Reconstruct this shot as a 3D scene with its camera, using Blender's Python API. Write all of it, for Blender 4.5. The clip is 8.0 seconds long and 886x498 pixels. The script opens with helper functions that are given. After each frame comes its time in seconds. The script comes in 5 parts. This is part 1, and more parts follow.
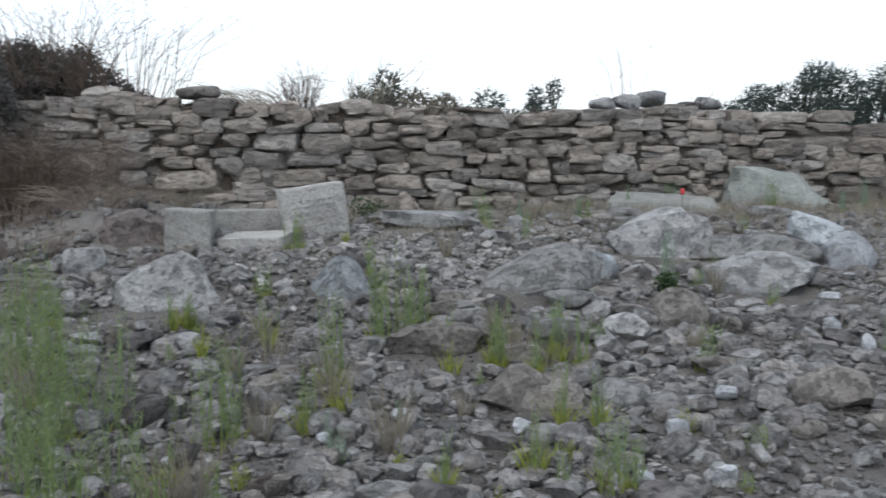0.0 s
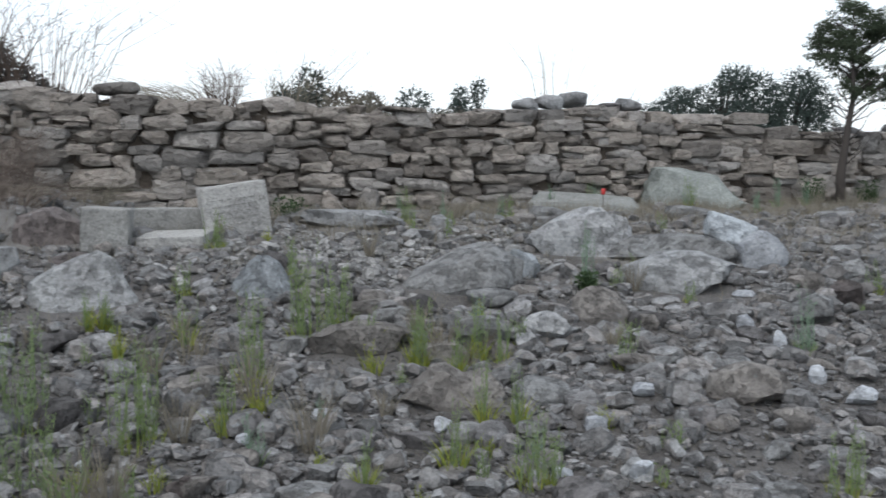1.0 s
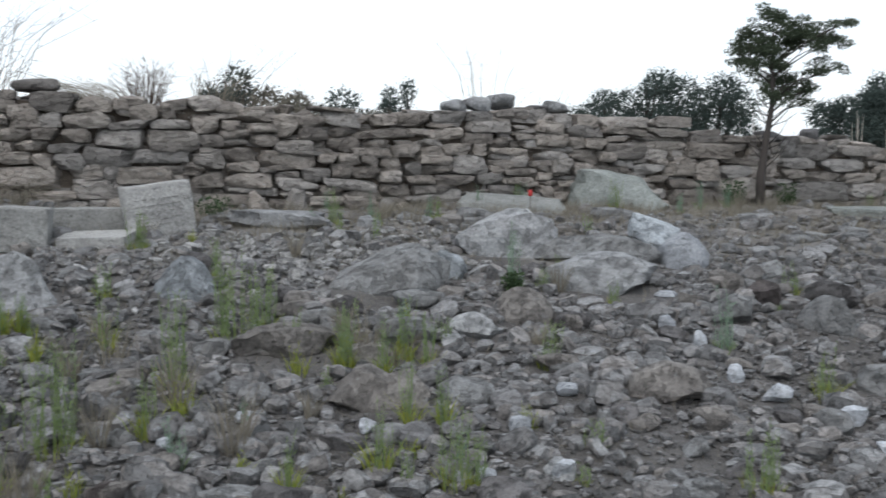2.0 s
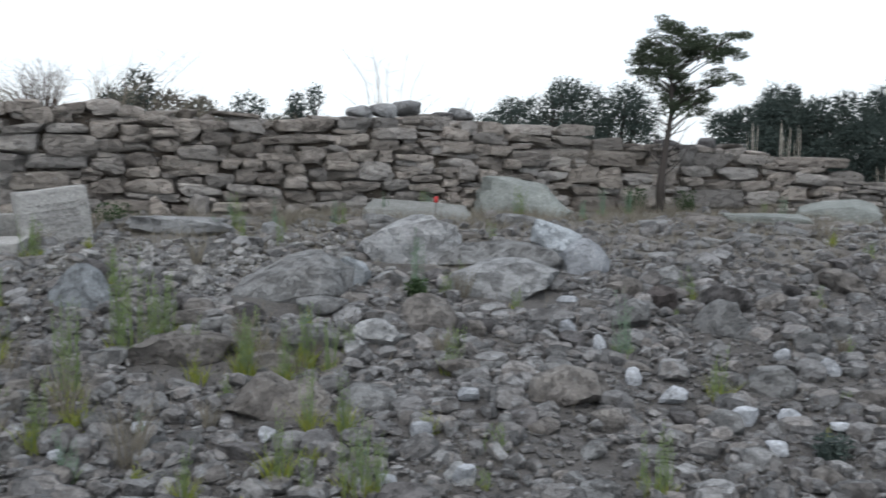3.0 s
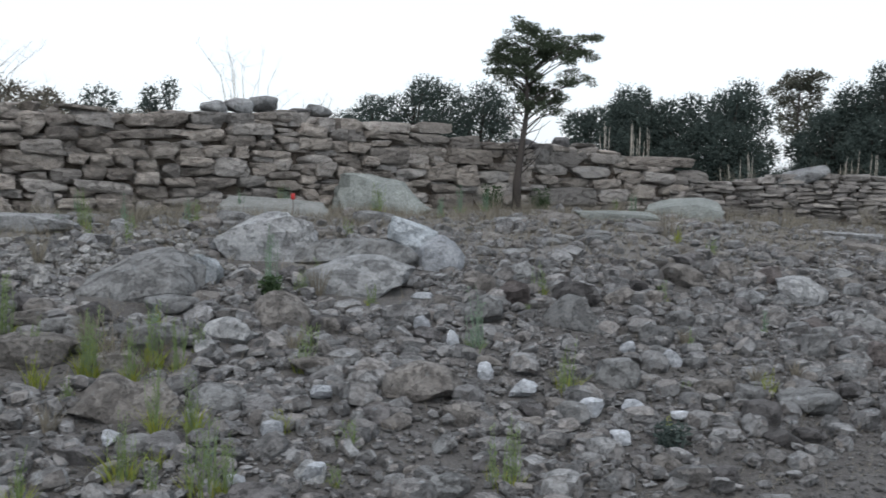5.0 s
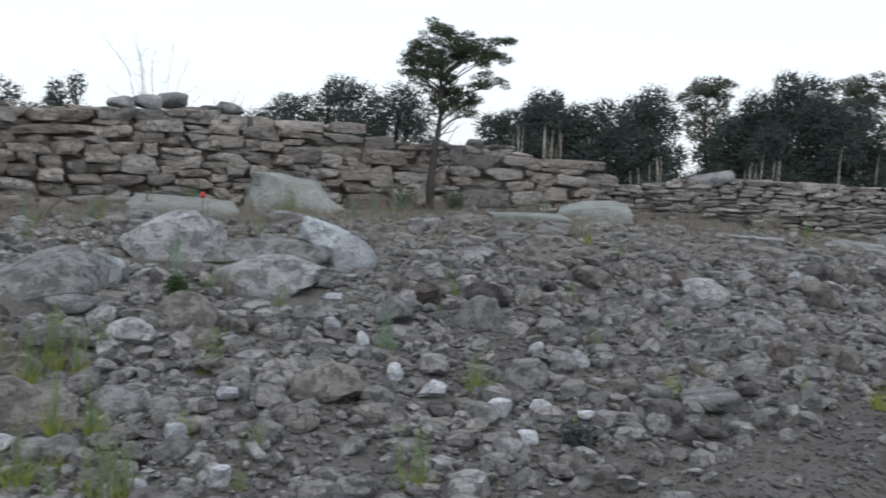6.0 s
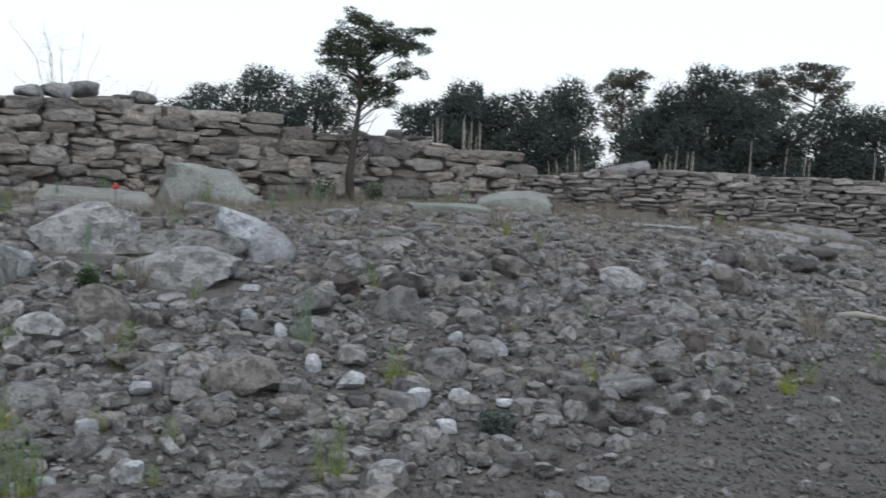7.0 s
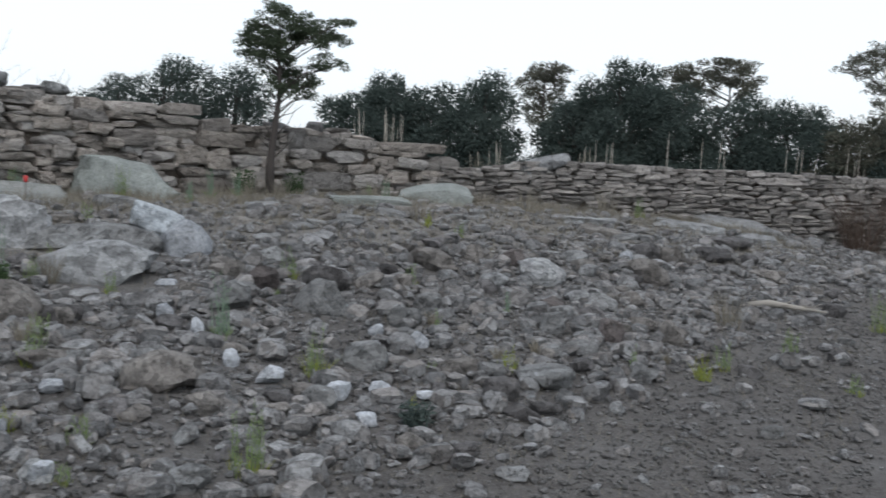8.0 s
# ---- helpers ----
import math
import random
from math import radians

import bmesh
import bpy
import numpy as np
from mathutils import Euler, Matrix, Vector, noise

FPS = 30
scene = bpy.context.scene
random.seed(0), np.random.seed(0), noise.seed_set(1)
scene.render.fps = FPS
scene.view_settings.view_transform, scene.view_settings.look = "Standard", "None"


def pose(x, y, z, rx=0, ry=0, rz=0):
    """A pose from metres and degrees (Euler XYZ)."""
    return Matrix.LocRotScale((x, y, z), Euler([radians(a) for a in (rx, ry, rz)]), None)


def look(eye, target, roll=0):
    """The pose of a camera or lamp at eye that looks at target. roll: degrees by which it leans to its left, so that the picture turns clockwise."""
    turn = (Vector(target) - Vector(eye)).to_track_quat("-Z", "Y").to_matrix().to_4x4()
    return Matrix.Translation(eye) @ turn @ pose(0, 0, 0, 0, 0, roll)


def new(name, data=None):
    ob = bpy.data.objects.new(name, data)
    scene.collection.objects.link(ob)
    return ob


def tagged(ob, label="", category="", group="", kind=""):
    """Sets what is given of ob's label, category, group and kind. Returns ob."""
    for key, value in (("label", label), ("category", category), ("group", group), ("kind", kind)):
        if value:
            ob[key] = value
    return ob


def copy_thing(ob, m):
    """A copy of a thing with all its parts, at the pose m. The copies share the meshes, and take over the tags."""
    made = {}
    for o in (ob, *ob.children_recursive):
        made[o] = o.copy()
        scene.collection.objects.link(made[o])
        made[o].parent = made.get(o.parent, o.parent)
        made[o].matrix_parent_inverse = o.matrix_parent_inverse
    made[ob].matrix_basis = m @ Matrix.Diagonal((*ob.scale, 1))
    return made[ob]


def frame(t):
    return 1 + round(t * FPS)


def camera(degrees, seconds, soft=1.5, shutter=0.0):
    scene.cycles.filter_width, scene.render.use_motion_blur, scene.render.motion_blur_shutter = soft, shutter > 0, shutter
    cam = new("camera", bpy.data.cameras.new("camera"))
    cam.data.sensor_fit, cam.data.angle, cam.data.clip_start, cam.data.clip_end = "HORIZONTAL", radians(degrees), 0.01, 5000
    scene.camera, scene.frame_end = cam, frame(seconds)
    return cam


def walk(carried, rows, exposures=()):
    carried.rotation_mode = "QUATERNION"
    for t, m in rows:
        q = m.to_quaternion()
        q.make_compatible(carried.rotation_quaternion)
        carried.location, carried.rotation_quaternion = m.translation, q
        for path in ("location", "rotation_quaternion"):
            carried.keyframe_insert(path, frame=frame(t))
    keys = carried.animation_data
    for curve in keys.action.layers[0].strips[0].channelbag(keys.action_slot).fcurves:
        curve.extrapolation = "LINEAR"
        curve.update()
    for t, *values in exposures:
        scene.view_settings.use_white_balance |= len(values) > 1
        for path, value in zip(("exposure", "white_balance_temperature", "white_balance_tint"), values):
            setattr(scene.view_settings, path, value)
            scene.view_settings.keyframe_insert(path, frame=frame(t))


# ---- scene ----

cam = camera(47.0, 8.0, soft=1.55, shutter=0.8)
EYE, TILT = 1.65, -4.5
ROWS = [
    (0.0, 0.0000, 0.0000, 0.0000, 0.00, 0.00, 0.00),
    (0.5, 0.0110, -0.0052, 0.0010, -2.19, 0.03, -0.02),
    (1.0, 0.0233, -0.0064, 0.0024, -4.16, -0.06, 0.00),
    (2.5, 0.0696, -0.0199, 0.0062, -10.38, 0.14, -0.02),
    (3.0, 0.0946, -0.0266, 0.0042, -13.08, 0.34, 0.07),
    (3.5, 0.1131, -0.0273, 0.0024, -15.69, 0.30, -0.05),
    (4.0, 0.1267, -0.0298, 0.0021, -17.90, 0.12, 0.12),
    (5.5, 0.1705, -0.0550, -0.0002, -22.63, 0.24, 0.14),
    (6.0, 0.1860, -0.0536, -0.0013, -25.43, 0.21, -0.07),
    (6.5, 0.1960, -0.0532, -0.0046, -27.70, 0.04, 0.15),
    (7.0, 0.2105, -0.0549, -0.0074, -29.82, -0.30, 0.33),
    (7.5, 0.2273, -0.0549, -0.0103, -31.89, -0.54, 0.52),
    (8.0, 0.2416, -0.0549, -0.0135, -34.08, -0.73, 0.64),
]
walk(cam, [(t, pose(0, 0, EYE, TILT) @ pose(x, y, z, 90 + pitch, roll, yaw)) for t, x, y, z, yaw, pitch, roll in ROWS],
     exposures=[(0.0, 0.12), (2.5, 0.0), (4.0, -0.07), (6.0, -0.11), (8.0, -0.12)])

# ---- light: hazy white sky shortly after sundown, a broad weak sun behind the camera ----
world = bpy.data.worlds.new("sky")
scene.world = world
world.use_nodes = True
wn, wl = world.node_tree.nodes, world.node_tree.links
wn.clear()
sky = wn.new("ShaderNodeTexSky")
sky.sky_type, sky.sun_disc = "NISHITA", False
sky.sun_elevation, sky.sun_rotation = radians(56), radians(205)
sky.dust_density, sky.air_density, sky.ozone_density = 4.0, 1.0, 1.0
clear_sky = wn.new("ShaderNodeBackground")
clear_sky.inputs["Strength"].default_value = 0.06
haze = wn.new("ShaderNodeBackground")
haze.inputs["Color"].default_value = (0.93, 0.985, 1.045, 1)
haze.inputs["Strength"].default_value = 1.0
both = wn.new("ShaderNodeAddShader")
wout = wn.new("ShaderNodeOutputWorld")
wl.new(sky.outputs[0], clear_sky.inputs["Color"])
wl.new(clear_sky.outputs[0], both.inputs[0])
wl.new(haze.outputs[0], both.inputs[1])
wl.new(both.outputs[0], wout.inputs["Surface"])
sun = new("sun", bpy.data.lights.new("sun", "SUN"))
sun.data.energy, sun.data.angle, sun.data.color = 0.7, radians(50), (1.0, 0.97, 0.93)
sun.matrix_world = look((-6, -12, 20), (0, 0, 0))

# ---- materials ----


def nodes_of(name):
    mat = bpy.data.materials.new(name)
    mat.use_nodes = True
    nt = mat.node_tree
    return mat, nt.nodes, nt.links, nt.nodes["Principled BSDF"]


def mix(n, l, fac, a, b, kind="MIX"):
    m = n.new("ShaderNodeMix")
    m.data_type, m.blend_type = "RGBA", kind
    for value, sock in ((fac, m.inputs[0]), (a, m.inputs[6]), (b, m.inputs[7])):
        if hasattr(value, "is_linked"):
            l.new(value, sock)
        elif isinstance(value, tuple):
            sock.default_value = (*value, 1)
        else:
            sock.default_value = value
    return m.outputs[2]


def noise_tex(n, l, vec, scale, detail=4.0, rough=0.6):
    t = n.new("ShaderNodeTexNoise")
    t.inputs["Scale"].default_value, t.inputs["Detail"].default_value, t.inputs["Roughness"].default_value = scale, detail, rough
    l.new(vec, t.inputs["Vector"])
    return t.outputs["Fac"]


def ramp(n, l, fac, lo, hi, a=0.0, b=1.0):
    r = n.new("ShaderNodeMapRange")
    r.inputs[1].default_value, r.inputs[2].default_value, r.inputs[3].default_value, r.inputs[4].default_value = lo, hi, a, b
    l.new(fac, r.inputs[0])
    return r.outputs[0]


def place_vec(n, l, rnd, stretch):
    """World position, stretched, shifted for each piece."""
    g = n.new("ShaderNodeNewGeometry")
    m = n.new("ShaderNodeVectorMath")
    m.operation = "MULTIPLY"
    m.inputs[1].default_value = stretch
    l.new(g.outputs["Position"], m.inputs[0])
    s = n.new("ShaderNodeVectorMath")
    s.operation = "ADD"
    k = n.new("ShaderNodeMath")
    k.operation = "MULTIPLY"
    k.inputs[1].default_value = 37.0
    l.new(rnd, k.inputs[0])
    l.new(m.outputs[0], s.inputs[0])
    l.new(k.outputs[0], s.inputs[1])
    return s.outputs[0]


def stone_material(name, light, dark, lichen, islands=False, spread=0.35, patch=0.62, stretch=(1, 1, 1), tint=None, relief=1.0):
    mat, n, l, bsdf = nodes_of(name)
    if islands:
        rnd = n.new("ShaderNodeNewGeometry").outputs["Random Per Island"]
    else:
        rnd = n.new("ShaderNodeObjectInfo").outputs["Random"]
    vec = place_vec(n, l, rnd, stretch)
    big = noise_tex(n, l, vec, 4.5, 5)
    fine = noise_tex(n, l, vec, 48, 6, 0.7)
    spots = noise_tex(n, l, vec, 13, 5, 0.65)
    col = mix(n, l, ramp(n, l, big, 0.32, 0.68), dark, light)
    if tint:
        t2 = n.new("ShaderNodeMath")
        t2.operation = "FRACT"
        k2 = n.new("ShaderNodeMath")
        k2.operation = "MULTIPLY"
        k2.inputs[1].default_value = 7.3
        l.new(rnd, k2.inputs[0])
        l.new(k2.outputs[0], t2.inputs[0])
        col = mix(n, l, ramp(n, l, t2.outputs[0], 0.45, 1.0, 0.0, 0.75), col, tint)
    col = mix(n, l, ramp(n, l, spots, patch, patch + 0.1), col, lichen)
    # the bump's hollows are darkened in the colour too, so pits look deeper
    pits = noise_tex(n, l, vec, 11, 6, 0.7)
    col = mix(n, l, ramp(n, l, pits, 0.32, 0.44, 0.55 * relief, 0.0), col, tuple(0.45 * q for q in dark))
    grey = n.new("ShaderNodeCombineColor")
    v = n.new("ShaderNodeMath")
    v.operation = "MULTIPLY"
    l.new(ramp(n, l, rnd, 0, 1, 1 - spread, 1 + spread), v.inputs[0])
    l.new(ramp(n, l, fine, 0.3, 0.7, 0.62, 1.25), v.inputs[1])
    for i in range(3):
        l.new(v.outputs[0], grey.inputs[i])
    col = mix(n, l, 1.0, col, grey.outputs[0], "MULTIPLY")
    l.new(col, bsdf.inputs["Base Color"])
    bsdf.inputs["Roughness"].default_value = 0.92
    bsdf.inputs["Specular IOR Level"].default_value = 0.25
    b1 = n.new("ShaderNodeBump")
    b1.inputs["Strength"].default_value, b1.inputs["Distance"].default_value = relief, 0.035
    l.new(spots, b1.inputs["Height"])
    b2 = n.new("ShaderNodeBump")
    b2.inputs["Strength"].default_value, b2.inputs["Distance"].default_value = 1.0, 0.012
    l.new(fine, b2.inputs["Height"])
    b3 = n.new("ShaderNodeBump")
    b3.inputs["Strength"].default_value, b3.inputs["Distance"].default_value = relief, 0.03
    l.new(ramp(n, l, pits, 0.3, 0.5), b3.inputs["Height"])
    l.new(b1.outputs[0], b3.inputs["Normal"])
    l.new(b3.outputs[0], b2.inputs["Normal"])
    l.new(b2.outputs[0], bsdf.inputs["Normal"])
    return mat


def soil_material(name, light, dark, pale):
    mat, n, l, bsdf = nodes_of(name)
    g = n.new("ShaderNodeNewGeometry")
    vec = g.outputs["Position"]
    big = noise_tex(n, l, vec, 0.9, 5)
    mid = noise_tex(n, l, vec, 9, 6, 0.7)
    fine = noise_tex(n, l, vec, 42, 6, 0.8)
    vor = n.new("ShaderNodeTexVoronoi")
    vor.inputs["Scale"].default_value = 34
    l.new(vec, vor.inputs["Vector"])
    col = mix(n, l, ramp(n, l, mid, 0.35, 0.65), dark, light)
    col = mix(n, l, ramp(n, l, big, 0.45, 0.7, 0, 0.5), col, pale)
    col = mix(n, l, ramp(n, l, fine, 0.5, 0.66, 0, 0.8), col, pale)
    col = mix(n, l, ramp(n, l, vor.outputs["Distance"], 0.0, 0.35, 0.35, 0.0), col, pale)
    l.new(col, bsdf.inputs["Base Color"])
    bsdf.inputs["Roughness"].default_value = 0.95
    bsdf.inputs["Specular IOR Level"].default_value = 0.15
    b1 = n.new("ShaderNodeBump")
    b1.inputs["Strength"].default_value, b1.inputs["Distance"].default_value = 1.0, 0.03
    l.new(mid, b1.inputs["Height"])
    b2 = n.new("ShaderNodeBump")
    b2.inputs["Strength"].default_value, b2.inputs["Distance"].default_value = 0.9, 0.012
    l.new(fine, b2.inputs["Height"])
    l.new(b1.outputs[0], b2.inputs["Normal"])
    l.new(b2.outputs[0], bsdf.inputs["Normal"])
    return mat


def plant_material(name, a, b, c=None, rough=0.7, through_light=0.0):
    """Leaves or stems: colour varies from leaf to leaf."""
    mat, n, l, bsdf = nodes_of(name)
    rnd = n.new("ShaderNodeNewGeometry").outputs["Random Per Island"]
    col = mix(n, l, rnd, a, b)
    if c:
        g = n.new("ShaderNodeNewGeometry")
        col = mix(n, l, ramp(n, l, noise_tex(n, l, g.outputs["Position"], 2.2, 3), 0.45, 0.65), col, c)
    l.new(col, bsdf.inputs["Base Color"])
    bsdf.inputs["Roughness"].default_value = rough
    bsdf.inputs["Specular IOR Level"].default_value = 0.2
    if through_light:
        tr = n.new("ShaderNodeBsdfTranslucent")
        l.new(col, tr.inputs["Color"])
        m = n.new("ShaderNodeMixShader")
        m.inputs[0].default_value = through_light
        l.new(bsdf.outputs[0], m.inputs[1])
        l.new(tr.outputs[0], m.inputs[2])
        l.new(m.outputs[0], n["Material Output"].inputs["Surface"])
    return mat


def plain_material(name, colour, rough=0.6, metal=0.0):
    mat, n, l, bsdf = nodes_of(name)
    g = n.new("ShaderNodeNewGeometry")
    dirt = noise_tex(n, l, g.outputs["Position"], 60, 4)
    l.new(mix(n, l, ramp(n, l, dirt, 0.4, 0.7, 0, 0.4), colour, tuple(0.6 * v for v in colour)), bsdf.inputs["Base Color"])
    bsdf.inputs["Roughness"].default_value, bsdf.inputs["Metallic"].default_value = rough, metal
    return mat


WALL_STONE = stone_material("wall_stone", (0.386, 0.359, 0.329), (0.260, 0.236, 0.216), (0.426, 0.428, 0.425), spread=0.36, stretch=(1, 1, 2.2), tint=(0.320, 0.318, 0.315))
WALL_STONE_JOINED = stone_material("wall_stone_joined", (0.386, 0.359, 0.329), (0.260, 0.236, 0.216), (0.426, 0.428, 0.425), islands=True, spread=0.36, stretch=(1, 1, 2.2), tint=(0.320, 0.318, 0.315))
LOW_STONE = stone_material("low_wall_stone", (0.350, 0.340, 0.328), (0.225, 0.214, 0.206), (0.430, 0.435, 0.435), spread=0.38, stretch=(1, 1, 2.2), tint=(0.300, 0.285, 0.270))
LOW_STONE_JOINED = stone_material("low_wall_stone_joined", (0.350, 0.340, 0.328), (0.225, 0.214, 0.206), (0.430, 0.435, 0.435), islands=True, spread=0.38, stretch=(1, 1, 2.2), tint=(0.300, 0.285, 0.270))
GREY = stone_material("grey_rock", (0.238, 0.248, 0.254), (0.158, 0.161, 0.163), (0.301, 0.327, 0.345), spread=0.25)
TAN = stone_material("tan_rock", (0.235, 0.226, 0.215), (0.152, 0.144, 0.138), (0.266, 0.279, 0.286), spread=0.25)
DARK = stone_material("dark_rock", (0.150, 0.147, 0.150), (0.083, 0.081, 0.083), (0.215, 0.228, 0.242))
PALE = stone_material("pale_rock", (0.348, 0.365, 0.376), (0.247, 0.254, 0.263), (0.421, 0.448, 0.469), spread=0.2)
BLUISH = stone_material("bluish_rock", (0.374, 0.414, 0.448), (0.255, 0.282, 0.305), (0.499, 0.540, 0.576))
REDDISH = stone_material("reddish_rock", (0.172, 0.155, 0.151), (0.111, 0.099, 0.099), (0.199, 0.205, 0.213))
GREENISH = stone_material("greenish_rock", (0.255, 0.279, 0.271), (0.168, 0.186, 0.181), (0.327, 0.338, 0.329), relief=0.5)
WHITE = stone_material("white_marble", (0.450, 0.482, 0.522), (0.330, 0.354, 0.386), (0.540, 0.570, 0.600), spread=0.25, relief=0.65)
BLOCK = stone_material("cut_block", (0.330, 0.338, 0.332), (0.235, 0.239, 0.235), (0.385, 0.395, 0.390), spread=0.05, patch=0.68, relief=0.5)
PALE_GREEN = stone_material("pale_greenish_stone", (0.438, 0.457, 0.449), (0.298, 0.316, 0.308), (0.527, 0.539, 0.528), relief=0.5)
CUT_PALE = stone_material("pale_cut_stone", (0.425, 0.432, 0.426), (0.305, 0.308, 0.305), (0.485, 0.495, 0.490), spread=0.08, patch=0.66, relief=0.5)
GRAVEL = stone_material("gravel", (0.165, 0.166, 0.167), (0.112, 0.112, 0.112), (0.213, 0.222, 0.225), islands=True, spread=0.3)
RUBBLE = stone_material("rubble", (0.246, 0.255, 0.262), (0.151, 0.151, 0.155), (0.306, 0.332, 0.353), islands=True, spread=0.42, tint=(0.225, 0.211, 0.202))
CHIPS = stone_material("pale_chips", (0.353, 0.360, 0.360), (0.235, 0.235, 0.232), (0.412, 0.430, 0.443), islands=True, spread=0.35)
SOIL = soil_material("stony_soil", (0.117, 0.114, 0.111), (0.067, 0.063, 0.062), (0.170, 0.169, 0.170))
DUST = soil_material("dusty_dry_soil", (0.188, 0.185, 0.181), (0.119, 0.115, 0.112), (0.247, 0.249, 0.248))
CORE = soil_material("wall_fill", (0.115, 0.098, 0.082), (0.070, 0.060, 0.052), (0.150, 0.130, 0.110))
GRASS = plant_material("fresh_green_stems", (0.162, 0.238, 0.090), (0.225, 0.292, 0.138), (0.195, 0.262, 0.138), through_light=0.35)
YELLOW = plant_material("yellow_green_blades", (0.296, 0.312, 0.062), (0.218, 0.281, 0.062), through_light=0.35)
BLUEGREEN = plant_material("bluish_green_stems", (0.16, 0.25, 0.18), (0.22, 0.30, 0.22), through_light=0.3)
DEEP = plant_material("deep_green_leaves", (0.033, 0.061, 0.028), (0.055, 0.088, 0.039), through_light=0.2)
STRAW = plant_material("dry_straw", (0.232, 0.218, 0.178), (0.178, 0.160, 0.128), through_light=0.15)
TWIG = plant_material("dry_twigs", (0.102, 0.075, 0.060), (0.060, 0.045, 0.036))
RUSSET = plant_material("russet_dry_stems", (0.205, 0.172, 0.150), (0.140, 0.118, 0.105))
OLIVE = plant_material("olive_leaves", (0.055, 0.078, 0.072), (0.072, 0.096, 0.088), (0.052, 0.073, 0.067), through_light=0.12)
TREE_LEAF = plant_material("young_tree_leaves", (0.048, 0.068, 0.044), (0.078, 0.102, 0.066), through_light=0.12)
BROWN_LEAF = plant_material("brownish_leaves", (0.106, 0.101, 0.081), (0.080, 0.095, 0.075), through_light=0.12)
BUSH_LEAF = plant_material("dark_bush_leaves", (0.085, 0.085, 0.084), (0.128, 0.125, 0.122), through_light=0.1)
GREYLEAF = plant_material("grey_shrub_leaves", (0.20, 0.19, 0.165), (0.13, 0.125, 0.105), through_light=0.1)
BARK = plant_material("bark", (0.042, 0.037, 0.035), (0.065, 0.058, 0.054))
SPIKE = plant_material("pale_seed_heads", (0.600, 0.575, 0.520), (0.480, 0.455, 0.405), through_light=0.1)
RED = plain_material("red_plastic", (0.45, 0.03, 0.03), 0.5)
STEEL = plain_material("dull_steel", (0.25, 0.24, 0.23), 0.5, 0.8)
INK = plain_material("worn_lettering", (0.235, 0.235, 0.228), 0.9)
WOOD = plant_material("bleached_wood", (0.315, 0.306, 0.282), (0.252, 0.236, 0.211))

# ---- the lie of the land ----
PROFILE_Y = (-2000, 0, 1.5, 3, 4, 5, 6, 7, 8, 9, 10, 11, 13, 30, 120, 2000)
PROFILE_Z = (0, 0, 0.02, 0.11, 0.255, 0.43, 0.627, 0.863, 1.06, 1.166, 1.21, 1.25, 1.28, 1.1, 0.2, 0.0)


def lie(x, y):
    x, y = np.asarray(x, float), np.asarray(y, float)
    aside = np.clip(x - 4, 0, 14)
    return np.interp(y - 0.12 * aside, PROFILE_Y, PROFILE_Z) - 0.025 * np.clip(x - 6, 0, 12)


def lumps(x, y):
    """Small unevenness, about 5 cm, fading out far away."""
    near = max(0.0, 1 - max(0.0, math.hypot(x - 2, y - 6) - 11) / 20)
    a = noise.noise((x * 0.9, y * 0.9, 0.3)) * 0.045 + noise.noise((x * 2.7, y * 2.7, 4.1)) * 0.028 + noise.noise((x * 7, y * 7, 9.0)) * 0.012
    return a * near


def land(x, y):
    bank = 0.24 * math.exp(-((x + 2.75) / 0.75) ** 2 - ((y - 8.7) / 0.5) ** 2) * (1 + 0.6 * noise.noise((x * 4.2, y * 4.2, 6.0)))
    return float(lie(x, y)) + lumps(x, y) + bank


# ---- mesh helpers ----


def mesh_of(name, verts, faces, mat, smooth=False):
    me = bpy.data.meshes.new(name)
    me.from_pydata([tuple(v) for v in verts], [], [tuple(f) for f in faces])
    me.materials.append(mat)
    if smooth:
        me.polygons.foreach_set("use_smooth", [True] * len(me.polygons))
    me.update()
    if smooth == "crisp":
        me.set_sharp_from_angle(angle=radians(24))
    return me


def thing(name, label, category, group="", kind="", at=(0, 0, 0), turn=0.0):
    ob = new(name)
    ob.matrix_basis = pose(*at, 0, 0, turn)
    return tagged(ob, label, category, group, kind)


def part(name, me, parent, label="", m=None):
    ob = new(name, me)
    ob.parent = parent
    if m is not None:
        ob.matrix_basis = m
    return tagged(ob, label) if label else ob


def cube_grid(n):
    """A cube from -1 to 1 whose sides are cut into n x n."""
    index, verts, faces = {}, [], []

    def vert(p):
        key = tuple(round(v * n) for v in p)
        if key not in index:
            index[key] = len(verts)
            verts.append(p)
        return index[key]
    for axis in range(3):
        for side in (-1, 1):
            for i in range(n):
                for j in range(n):
                    quad = []
                    for di, dj in ((0, 0), (1, 0), (1, 1), (0, 1)):
                        p = [0, 0, 0]
                        p[axis] = side
                        p[(axis + 1) % 3] = -1 + 2 * (i + di) / n
                        p[(axis + 2) % 3] = -1 + 2 * (j + dj) / n
                        quad.append(vert(tuple(p)))
                    faces.append(quad if side > 0 else quad[::-1])
    return np.array(verts, float), faces


GRIDS = {n: cube_grid(n) for n in (2, 3, 4, 5, 6, 9)}


def ico_grid():
    bm = bmesh.new()
    bmesh.ops.create_icosphere(bm, subdivisions=1, radius=1.0)
    out = np.array([v.co[:] for v in bm.verts]), [[v.index for v in f.verts] for f in bm.faces]
    bm.free()
    return out


GRIDS[0] = ico_grid()


